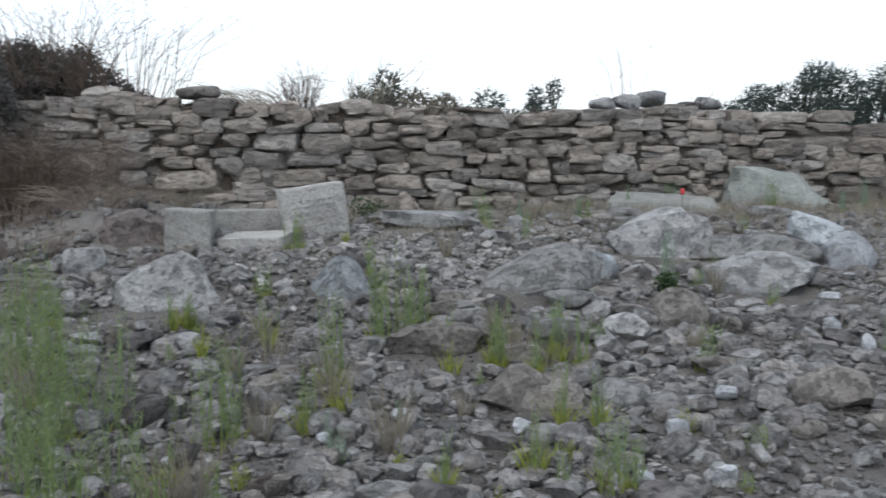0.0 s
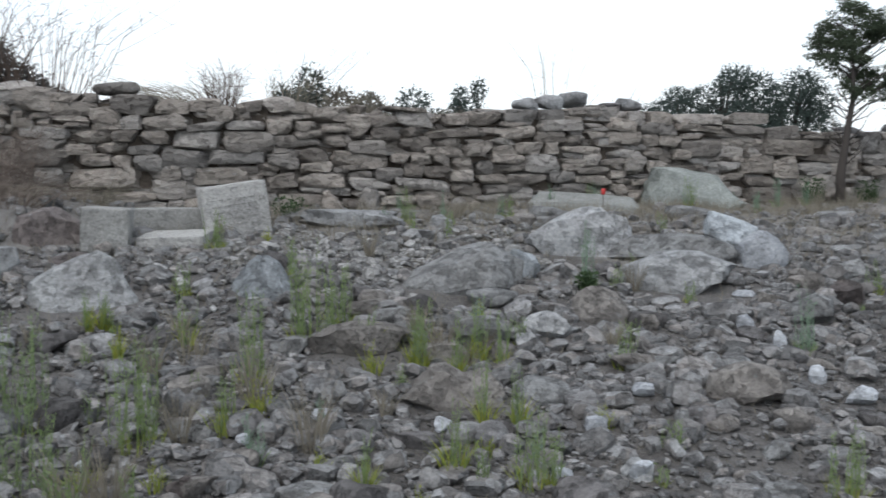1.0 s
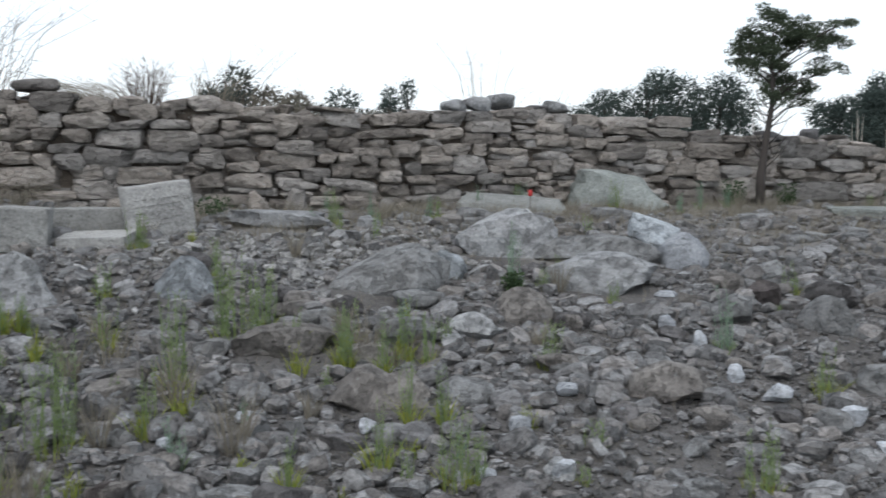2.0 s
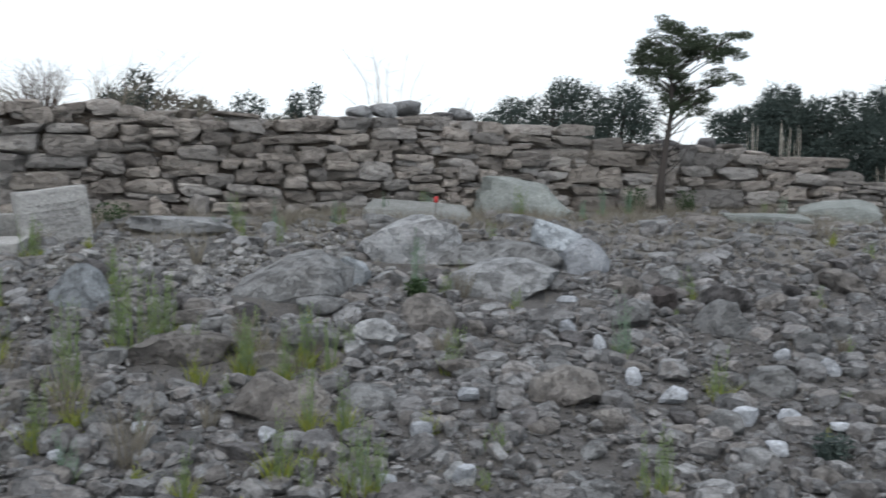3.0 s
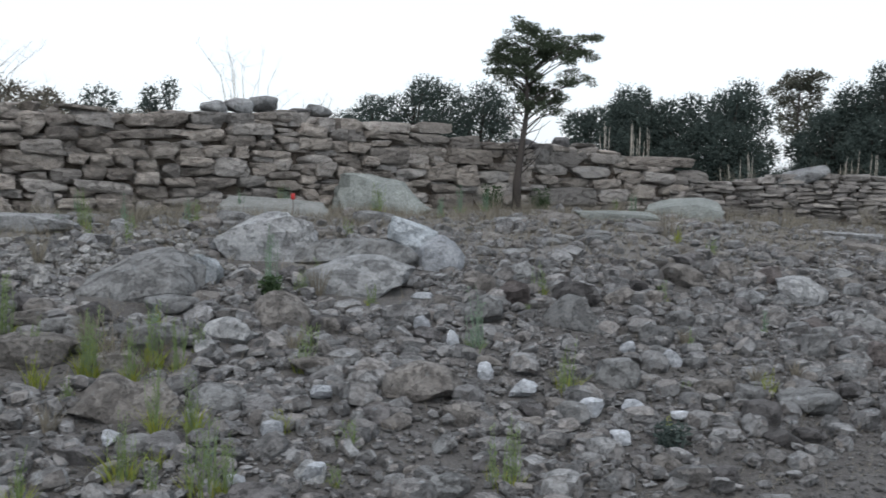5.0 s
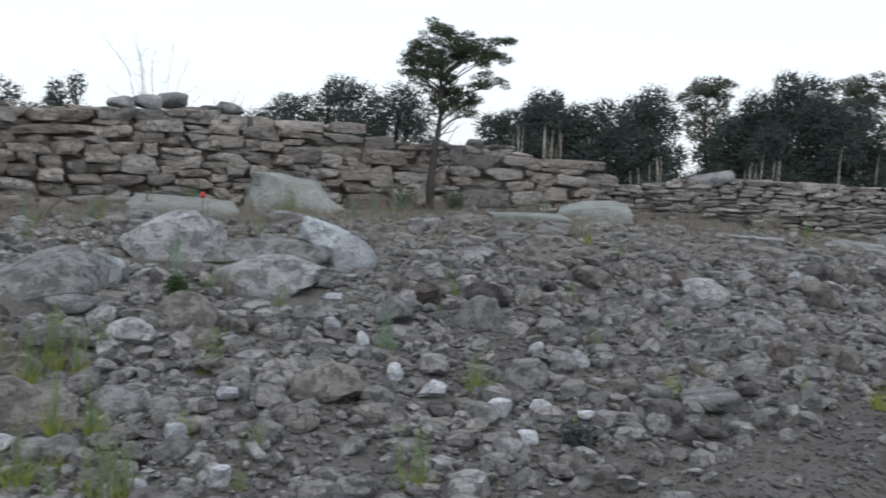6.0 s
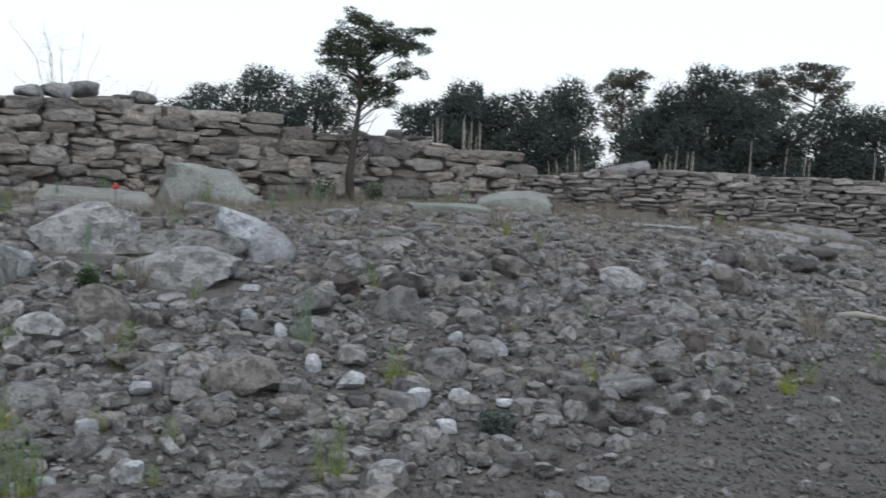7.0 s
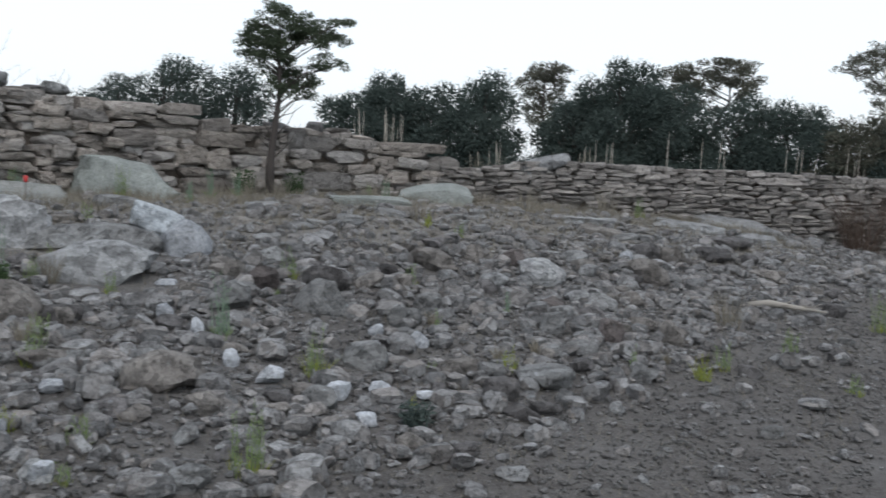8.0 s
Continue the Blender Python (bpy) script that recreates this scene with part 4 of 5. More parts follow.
scatter_rocks()
bedded_stones()
scatter_rubble()
scatter_chips()
scatter_gravel()


# ---- plants ----
def blades(rng, count, spread, height, width, bend, lean=0.12, low=0.55):
    """Upright tapered blades or stems from one root, as a heap."""
    heap = Heap()
    for _ in range(count):
        a = rng.uniform(0, 6.283)
        r = spread * math.sqrt(rng.random())
        p = Vector((r * math.cos(a), r * math.sin(a), -0.01))
        h = height * rng.uniform(low, 1.0)
        out = Vector((math.cos(a + rng.gauss(0, 0.5)), math.sin(a + rng.gauss(0, 0.5)), 0)) * h * (abs(rng.gauss(0, lean)) + bend * rng.random())
        side = Vector((rng.gauss(0, 1), rng.gauss(0, 1), 0)).normalized() * width * rng.uniform(0.6, 1.2) / 2
        m = p + out * 0.35 + Vector((0, 0, h * 0.55))
        t = p + out + Vector((0, 0, h))
        heap.add([p - side, p + side, m + side * 0.8, m - side * 0.8, t], [(0, 1, 2, 3), (3, 2, 4)])
    return heap


def feathers(rng, count, spread, height, leaf_len):
    """Thin tall stems with fine upright side leaves and small heads."""
    heap = Heap()
    for _ in range(count):
        a = rng.uniform(0, 6.283)
        r = spread * math.sqrt(rng.random())
        p = Vector((r * math.cos(a), r * math.sin(a), -0.01))
        h = height * rng.uniform(0.5, 1.0)
        top = p + Vector((rng.gauss(0, 0.07) * h, rng.gauss(0, 0.07) * h, h))
        heap.add(*tube([p, p.lerp(top, 0.5) + Vector((rng.gauss(0, 0.01), rng.gauss(0, 0.01), 0)), top], [0.003, 0.0022, 0.001], 3))
        for k in range(int(h / 0.022)):
            u = rng.uniform(0.12, 1.0)
            q = p.lerp(top, u)
            b = rng.uniform(0, 6.283)
            leaf(heap, q, (math.cos(b), math.sin(b), rng.uniform(0.5, 2.2)), leaf_len * rng.uniform(0.5, 1.2) * (1.15 - 0.6 * u), 0.005, rng)
    return heap


TUFT_KIND = {
    "g": (GRASS, YELLOW, "fresh green feathery weed with yellowish base leaves"),
    "y": (YELLOW, YELLOW, "yellow-green weed growing between the stones"),
    "b": (BLUEGREEN, GRASS, "tall bluish green weed on the rubble slope"),
    "d": (DEEP, DEEP, "low dark green weed between the stones"),
    "k": (OLIVE, OLIVE, "low dusky grey-green weed between the stones"),
    "t": (STRAW, STRAW, "dry straw-coloured grass tuft on the soil")}
tuft_count = [0]


def tuft(x, y, h, look_of, wide=1.0):
    tuft_count[0] += 1
    rng = random.Random(3000 + tuft_count[0])
    stem_mat, base_mat, label = TUFT_KIND[look_of]
    ob = thing("weed", label, "plant", "weeds on the slope", at=(x, y, land(x, y)))
    spread = (0.025 + 0.13 * h) * wide
    if look_of in "gb":
        part("foliage", feathers(rng, int(5 + 26 * h * wide), spread, h * 1.05, 0.05).mesh("foliage", stem_mat), ob)
        part("leaf_rosette", blades(rng, int(16 + 60 * h), spread * 1.1, min(0.13, h * 0.35), 0.006, 0.75).mesh("leaf_rosette", base_mat), ob, "yellow-green base leaves" if look_of == "g" else "green base leaves")
    elif look_of == "y":
        part("foliage", feathers(rng, int(5 + 16 * h), spread * 0.8, h * 1.05, 0.035).mesh("foliage", GRASS if h > 0.25 else YELLOW), ob)
        part("leaf_rosette", blades(rng, int(14 + 70 * h), spread, min(0.18, h * 0.7), 0.007, 0.7).mesh("leaf_rosette", base_mat), ob, "bright yellow-green blades")
    elif look_of in "dk":
        heap = blades(rng, 50, spread * 1.6, h * 0.9, 0.012, 0.5)
        for _ in range(160):
            u = rng.uniform(0, 6.283)
            r = spread * 1.8 * math.sqrt(rng.random())
            leaf(heap, (r * math.cos(u), r * math.sin(u), rng.uniform(0.1, 0.9) * h), (rng.gauss(0, 1), rng.gauss(0, 1), rng.uniform(0, 1)), 0.045, 0.02, rng)
        part("foliage", heap.mesh("foliage", stem_mat), ob)
    else:
        part("foliage", blades(rng, int(40 + 60 * h), spread * 1.2, h, 0.005, 0.5, 0.2).mesh("foliage", stem_mat), ob)
    for piece in ob.children:
        piece["kind"] = "stuff"


tuft(-0.30, 6.00, 0.64, "g", 1.3)
tuft(-0.17, 6.17, 0.45, "g")
tuft(0.05, 5.53, 0.20, "y")
tuft(0.33, 5.82, 0.29, "y")
tuft(0.63, 5.63, 0.19, "y")
tuft(0.92, 5.85, 0.20, "g")
tuft(-2.16, 5.26, 0.77, "g", 1.5)
tuft(-1.95, 5.05, 0.55, "g", 1.3)
tuft(-2.30, 5.6, 0.60, "g", 1.2)
tuft(-1.63, 4.83, 0.57, "g", 1.5)
tuft(-1.35, 4.19, 0.43, "g", 1.5)
tuft(-1.04, 4.67, 0.55, "g", 1.2)
tuft(-0.65, 4.80, 0.38, "y")
tuft(-0.51, 5.01, 0.23, "y")
tuft(-0.59, 5.38, 0.57, "g", 0.8)
tuft(-0.20, 4.41, 0.15, "y")
tuft(-1.04, 5.91, 0.33, "y")
tuft(1.49, 6.74, 0.15, "d", 0.8)
tuft(1.50, 6.78, 0.50, "b", 0.6)
tuft(1.72, 6.88, 0.19, "g")
tuft(2.16, 6.59, 0.17, "g")
tuft(1.43, 4.54, 0.16, "g")
tuft(1.17, 4.78, 0.15, "y")
tuft(1.44, 5.57, 0.28, "g", 0.6)
tuft(0.72, 4.21, 0.36, "g")
tuft(2.40, 10.75, 0.30, "g")
tuft(0.33, 8.83, 0.34, "g", 0.7)
tuft(-1.13, 7.69, 0.34, "g")
tuft(-1.19, 6.69, 0.26, "g")
tuft(-1.30, 4.92, 0.19, "g")
tuft(0.41, 4.39, 0.35, "y")
tuft(-1.77, 4.58, 0.41, "g", 1.3)
tuft(-1.84, 4.31, 0.29, "g", 1.3)
tuft(-1.52, 4.17, 0.25, "g", 1.3)
tuft(-0.87, 4.26, 0.14, "y")
tuft(0.57, 4.53, 0.10, "y")
tuft(-0.68, 9.2, 0.22, "d", 1.6)
tuft(2.57, 5.72, 0.42, "b", 0.7)
tuft(5.80, 7.87, 0.18, "g")
tuft(5.77, 8.38, 0.18, "y")
tuft(4.42, 6.50, 0.24, "g", 0.6)
tuft(3.50, 6.73, 0.23, "g", 0.8)
tuft(2.04, 4.07, 0.36, "g")
tuft(2.90, 5.11, 0.33, "y")
tuft(4.09, 4.85, 0.18, "y")
tuft(1.53, 5.89, 0.17, "g")
tuft(3.41, 10.55, 0.34, "g")
tuft(5.80, 11.45, 0.29, "d")
tuft(5.05, 11.25, 0.31, "d")
tuft(7.85, 10.3, 0.32, "t")
tuft(3.59, 4.98, 0.08, "g")
tuft(1.27, 4.18, 0.10, "g")
tuft(6.44, 4.56, 0.27, "g")
tuft(5.78, 4.60, 0.21, "g")
tuft(5.45, 4.48, 0.21, "y")
tuft(6.37, 3.96, 0.15, "g")
tuft(6.86, 5.48, 0.42, "t")
tuft(3.12, 4.41, 0.12, "y")
tuft(9.6, 9.9, 0.45, "t")
tuft(8.09, 9.72, 0.42, "t")
tuft(9.9, 9.6, 0.30, "g")
tuft(5.81, 8.60, 0.34, "t")
tuft(8.61, 5.22, 0.41, "g")
tuft(3.05, 4.28, 0.13, "k", 1.0)
tuft(0.75, 9.4, 0.30, "t")
tuft(1.05, 9.0, 0.25, "t")
tuft(-1.72, 4.10, 0.48, "g", 1.4)
tuft(-1.50, 3.88, 0.42, "g", 1.4)
tuft(-1.88, 4.48, 0.55, "g", 1.4)
tuft(-1.12, 3.86, 0.34, "g", 1.2)
tuft(-2.45, 6.2, 0.40, "g", 1.3)
tuft(-2.75, 6.6, 0.34, "t", 1.3)
tuft(-0.95, 5.6, 0.34, "t", 0.8)
tuft(-0.55, 5.15, 0.40, "t", 0.7)


def thin_weeds():
    rng = random.Random(91)
    for _ in range(26):
        x = rng.uniform(-0.8, 8.6)
        back = float(np.interp(x, [q.x for q in MAIN_LINE.p], [q.y for q in MAIN_LINE.p]))
        tuft(x, back - abs(rng.gauss(0.25, 0.8)) - 0.2, rng.uniform(0.14, 0.34), rng.choice("gbttb"), rng.uniform(0.4, 0.8))
    for _ in range(12):
        x = rng.uniform(-1.6, 3.4)
        tuft(x, rng.uniform(6.8, 8.8), rng.uniform(0.12, 0.30), rng.choice("gtty"), rng.uniform(0.3, 0.6))
    for _ in range(9):
        x = rng.uniform(1.2, 5.5)
        tuft(x, rng.uniform(4.6, 6.6), rng.uniform(0.08, 0.22), rng.choice("gbtt"), rng.uniform(0.25, 0.4))
    for _ in range(44):
        x, y = rng.uniform(-2.4, 0.9), rng.uniform(3.9, 6.3)
        tuft(x, y, rng.uniform(0.14, 0.42), rng.choice("ggbty"), rng.uniform(0.3, 0.6))


thin_weeds()


def dry_grass():
    """Short straw and seedlings strewn over the soil."""
    rng = random.Random(55)
    heap = Heap()
    for _ in range(9000):
        x, y = rng.uniform(-4, 12), rng.uniform(3.2, 11)
        if x < -0.5 * y - 0.4 or x > 1.7 * y or noise.noise((x * 0.9, y * 0.9, 7)) + (0.28 if y > 8 else -0.1) < rng.uniform(-0.2, 0.5):
            continue
        p = Vector((x, y, land(x, y)))
        h = rng.uniform(0.03, 0.13)
        side = Vector((rng.gauss(0, 1), rng.gauss(0, 1), 0)).normalized() * 0.0022
        t = p + Vector((rng.gauss(0, 0.45) * h, rng.gauss(0, 0.45) * h, h))
        heap.add([p - side, p + side, t], [(0, 1, 2)])
    for _ in range(26000):
        y = rng.uniform(2.8, 7.6)
        x = rng.uniform(-0.48 * y, 1.6 * y)
        if noise.noise((x * 1.1, y * 1.1, 12)) < rng.uniform(-0.45, 0.4):
            continue
        p = Vector((x, y, land(x, y) + 0.004))
        h = rng.uniform(0.015, 0.07)
        side = Vector((rng.gauss(0, 1), rng.gauss(0, 1), 0)).normalized() * 0.0016
        t = p + Vector((rng.gauss(0, 0.9) * h, rng.gauss(0, 0.9) * h, h * rng.uniform(0.2, 1.0)))
        heap.add([p - side, p + side, t], [(0, 1, 2)])
    for _ in range(30000):
        x = rng.uniform(-3.5, 11.5)
        y = float(np.interp(x, [q.x for q in MAIN_LINE.p], [q.y for q in MAIN_LINE.p])) - abs(rng.gauss(0.1, 1.5)) - 0.05
        if x > 8.2:
            y = float(np.interp(x, [q.x for q in LOW_LINE.p], [q.y for q in LOW_LINE.p])) - abs(rng.gauss(0.1, 1.4)) - 0.05
        if noise.noise((x * 1.3, y * 1.3, 3)) < rng.uniform(-0.35, 0.35):
            continue
        p = Vector((x, y, land(x, y)))
        h = rng.uniform(0.04, 0.16)
        side = Vector((rng.gauss(0, 1), rng.gauss(0, 1), 0)).normalized() * 0.0035
        t = p + Vector((rng.gauss(0, 0.35) * h, rng.gauss(0, 0.35) * h, h))
        heap.add([p - side, p + side, t], [(0, 1, 2)])
    for _ in range(34000):
        x = rng.uniform(-1.5, 11.0)
        y = rng.uniform(7.2, 10.8)
        if x > 1.7 * y or noise.noise((x * 1.6, y * 1.6, 21)) + 0.3 * noise.noise((x * 6, y * 6, 21)) < rng.uniform(-0.4, 0.3):
            continue
        p = Vector((x, y, land(x, y)))
        h = rng.uniform(0.02, 0.10)
        side = Vector((rng.gauss(0, 1), rng.gauss(0, 1), 0)).normalized() * 0.003
        t = p + Vector((rng.gauss(0, 0.7) * h, rng.gauss(0, 0.7) * h, h))
        heap.add([p - side, p + side, t], [(0, 1, 2)])
    tagged(new("dry_grass", heap.mesh("dry_grass", STRAW)), "thin dry straw sprouting between stones", "grass", kind="stuff")


dry_grass()


# ---- trees and bushes ----
def leaf_cloud(rng, lobes, count, length, width, flat=0.0, core=2.3):
    """Leaves through a set of ellipsoids (centre, radii), thicker towards their skins; as arrays."""
    nr = np.random.RandomState(rng.randrange(1 << 30))
    vol = np.array([r[0] * r[1] * r[2] for _, r in lobes]) ** 0.67
    pick = nr.choice(len(lobes), count, p=vol / vol.sum())
    c = np.array([q for q, _ in lobes])[pick]
    rad = np.array([r for _, r in lobes])[pick]
    d = nr.normal(size=(count, 3))
    d /= np.linalg.norm(d, axis=1)[:, None]
    reach = nr.uniform(0.08, 1.0, count) ** 0.5 * (1 + 0.07 * nr.normal(size=count) * (nr.uniform(size=count) > 0.6))
    p = c + d * rad * reach[:, None]
    way = d + nr.normal(size=(count, 3)) * 0.9
    way[:, 2] = way[:, 2] * (1 - flat) + 0.15
    way /= np.linalg.norm(way, axis=1)[:, None]
    side = np.cross(way, nr.normal(size=(count, 3)))
    side /= np.linalg.norm(side, axis=1)[:, None] + 1e-9
    up = np.cross(way, side)
    inner = np.where(reach < 0.72, core, 1.0)
    ln = (length * inner * nr.uniform(0.6, 1.25, count))[:, None]
    wd = (width * inner * nr.uniform(0.7, 1.2, count))[:, None]
    m = p + way * ln * 0.5 + up * wd * 0.2
    verts = np.stack([p, m + side * wd / 2, p + way * ln, m - side * wd / 2], 1).reshape(-1, 3)
    o = np.arange(count)[:, None] * 4
    faces = np.concatenate([o + (0, 1, 2), o + (0, 2, 3)], 1).reshape(-1, 3)
    return verts, faces


def limbs(heap, rng, root, ends, radius, base_split=0.3):
    """A trunk that parts into limbs, one for each end."""
    for e in ends:
        e = Vector(e)
        split = Vector(root) + Vector((0, 0, (e.z - root[2]) * base_split * rng.uniform(0.7, 1.3)))
        mid = split.lerp(e, 0.5) + Vector((rng.gauss(0, 0.06), rng.gauss(0, 0.06), rng.uniform(0.02, 0.1)))
        heap.add(*tube([Vector(root), split, mid, e], [radius, radius * 0.7, radius * 0.4, radius * 0.12], 5))
        for _ in range(3):
            t = mid.lerp(e, rng.random()) + Vector((rng.gauss(0, 0.18), rng.gauss(0, 0.18), rng.uniform(0, 0.22)))
            heap.add(*tube([mid, mid.lerp(t, 0.5) + Vector((0, 0, 0.02)), t], [radius * 0.22, radius * 0.15, radius * 0.05], 3))


def bush(name, x, y, wide, deep, top, seed, mat, label, leaves=6000, lobe_count=9, leaf_size=(0.05, 0.018), low=0.0, category="tree", lumpy=0.36, flat=0.0, group="olive trees behind the wall", trunk_mat=None):
    """A tree or shrub: trunk with limbs and a ragged crown of leaves. low: height of the crown's foot over the ground, as a share."""
    rng = random.Random(seed)
    z0 = land(x, y)
    h = top - z0
    ob = thing(name, label, category, group, at=(x, y, z0), turn=-math.degrees(math.atan2(x, y)))
    lobes = []
    count = int(lobe_count * 1.9)
    for k in range(count):
        a = 2.4 * k + rng.uniform(-0.5, 0.5)
        u = (k + rng.random()) / count
        r = lumpy * rng.uniform(0.55, 1.0)
        cz = h * (low + (1 - low) * (0.16 + 0.70 * u - 0.10 * rng.random()))
        pull = 0.78 * math.sqrt(max(0.0, 1 - (0.93 * u) ** 2)) * rng.uniform(0.75, 1.0)
        lobes.append(((math.cos(a) * wide / 2 * pull, math.sin(a) * deep / 2 * pull, cz), (wide * r * 0.55, deep * r * 0.6, h * (1 - low) * r * 0.5)))
    lobes.append(((0, 0, h * (low + (1 - low) * 0.5)), (wide * 0.3, deep * 0.3, h * (1 - low) * 0.36)))
    if low < 0.1:
        lobes.append(((0, 0, h * 0.22), (wide * 0.46, deep * 0.4, h * 0.24)))
    grow = h / max(q[2] + r[2] for q, r in lobes)
    lobes = [((q[0] * 1.12, q[1], q[2] * grow), (r[0] * 1.1, r[1], r[2])) for q, r in lobes]
    heap = Heap()
    limbs(heap, rng, (0, 0, -0.05), [(q[0] * 0.9, q[1] * 0.9, q[2]) for q, _ in lobes], 0.035 + 0.014 * h, 0.35 if low < 0.1 else 0.5)
    part("trunk", heap.mesh("trunk", trunk_mat or BARK, True), ob)
    v, f = leaf_cloud(rng, lobes, int(leaves * 3.0), leaf_size[0], leaf_size[1], flat, 2.0)
    keep = v[:, 2].reshape(-1, 4).min(1) > 0.0
    f = f[np.repeat(keep, 2)]
    part("crown", mesh_of("crown", v.tolist(), f.tolist(), mat), ob)
    return ob


OLIVE_LABEL = "grey-green bushy olive tree behind the stone wall"
bush("olive_tree", 6.15, 20.1, 2.2, 1.7, 3.35, 11, OLIVE, OLIVE_LABEL, 5500)
bush("olive_tree", 7.15, 19.8, 2.1, 1.7, 3.8, 12, OLIVE, OLIVE_LABEL, 6000)
bush("olive_tree", 8.25, 19.4, 2.4, 1.7, 3.68, 13, OLIVE, OLIVE_LABEL, 6000)
bush("olive_tree", 9.5, 16.45, 2.0, 1.6, 3.24, 14, OLIVE, OLIVE_LABEL, 6500)
bush("olive_tree", 10.1, 16.3, 1.5, 1.3, 3.5, 15, OLIVE, OLIVE_LABEL, 5000)
bush("olive_tree", 10.7, 15.9, 2.0, 1.6, 3.32, 16, OLIVE, OLIVE_LABEL, 6500)
bush("olive_tree", 11.4, 15.3, 1.9, 1.6, 3.58, 17, OLIVE, OLIVE_LABEL, 8000)
bush("shrub", 14.55, 16.6, 1.1, 0.9, 2.55, 39, BROWN_LEAF, "dull brownish bush below the slim tree", 3000, 6, category="shrub", group="shrubs behind the wall")
bush("olive_tree", 13.35, 14.9, 1.9, 1.7, 3.3, 18, OLIVE, OLIVE_LABEL, 8000)
bush("olive_tree", 14.15, 14.4, 2.4, 1.8, 3.95, 19, OLIVE, OLIVE_LABEL, 12000)
bush("olive_tree", 14.8, 13.75, 2.0, 1.6, 3.5, 20, OLIVE, OLIVE_LABEL, 7000)
bush("olive_tree", 15.55, 12.9, 2.2, 1.6, 3.3, 21, OLIVE, OLIVE_LABEL, 7500)
bush("olive_tree", 16.25, 12.0, 2.2, 1.6, 3.2, 22, OLIVE, OLIVE_LABEL, 7500)
bush("olive_tree", 16.85, 10.95, 2.3, 1.6, 3.1, 23, BROWN_LEAF, "dull brownish bush behind the low wall", 7500)
bush("olive_tree", 17.35, 9.85, 2.4, 1.6, 3.25, 24, OLIVE, OLIVE_LABEL, 9000)
bush("olive_tree", 17.75, 8.65, 2.5, 1.6, 3.25, 25, BROWN_LEAF, "dull brownish bush behind the low wall", 9500)
bush("olive_tree", 18.0, 7.4, 2.4, 1.6, 3.2, 26, OLIVE, OLIVE_LABEL, 8500)
bush("olive_tree", 0.80, 18.1, 1.9, 1.2, 3.1, 30, OLIVE, "small ragged olive tree far behind the wall", 2600, 6, lumpy=0.34)
bush("olive_tree", 1.75, 18.0, 1.1, 1.0, 3.32, 38, OLIVE, "small ragged olive tree far behind the wall", 1800, 5, lumpy=0.34)
bush("shrub", -0.9, 14.3, 1.2, 0.8, 3.1, 31, OLIVE, "grey-green shrub rising behind the wall's top", 2000, 6, category="shrub", group="shrubs behind the wall")
bush("shrub", -0.15, 13.2, 1.4, 0.8, 2.72, 32, GREYLEAF, "dry grey shrub behind the wall's top", 2400, 7, category="shrub", group="shrubs behind the wall")
bush("shrub", -4.5, 9.55, 1.5, 0.8, 2.85, 33, BUSH_LEAF, "dense dark bush growing before the wall's end", 8000, 9, (0.042, 0.015), category="shrub", group="shrubs behind the wall")
bush("shrub", -3.95, 10.75, 1.5, 0.7, 3.0, 34, BUSH_LEAF, "dense dark bush rising behind the wall's end", 8000, 9, (0.042, 0.015), category="shrub", group="shrubs behind the wall")
bush("shrub", -4.75, 10.75, 1.7, 0.8, 3.05, 35, BUSH_LEAF, "dense dark bush rising behind the wall's end", 8000, 9, (0.042, 0.015), category="shrub", group="shrubs behind the wall")
bush("shrub", -3.2, 10.8, 0.8, 0.5, 2.55, 36, BUSH_LEAF, "low dark bush rising behind the wall's end", 3500, 7, (0.042, 0.015), category="shrub", group="shrubs behind the wall")
bush("shrub", -4.35, 10.85, 1.4, 0.7, 3.05, 37, BUSH_LEAF, "dense dark bush rising behind the wall's end", 8000, 9, (0.042, 0.015), category="shrub", group="shrubs behind the wall")


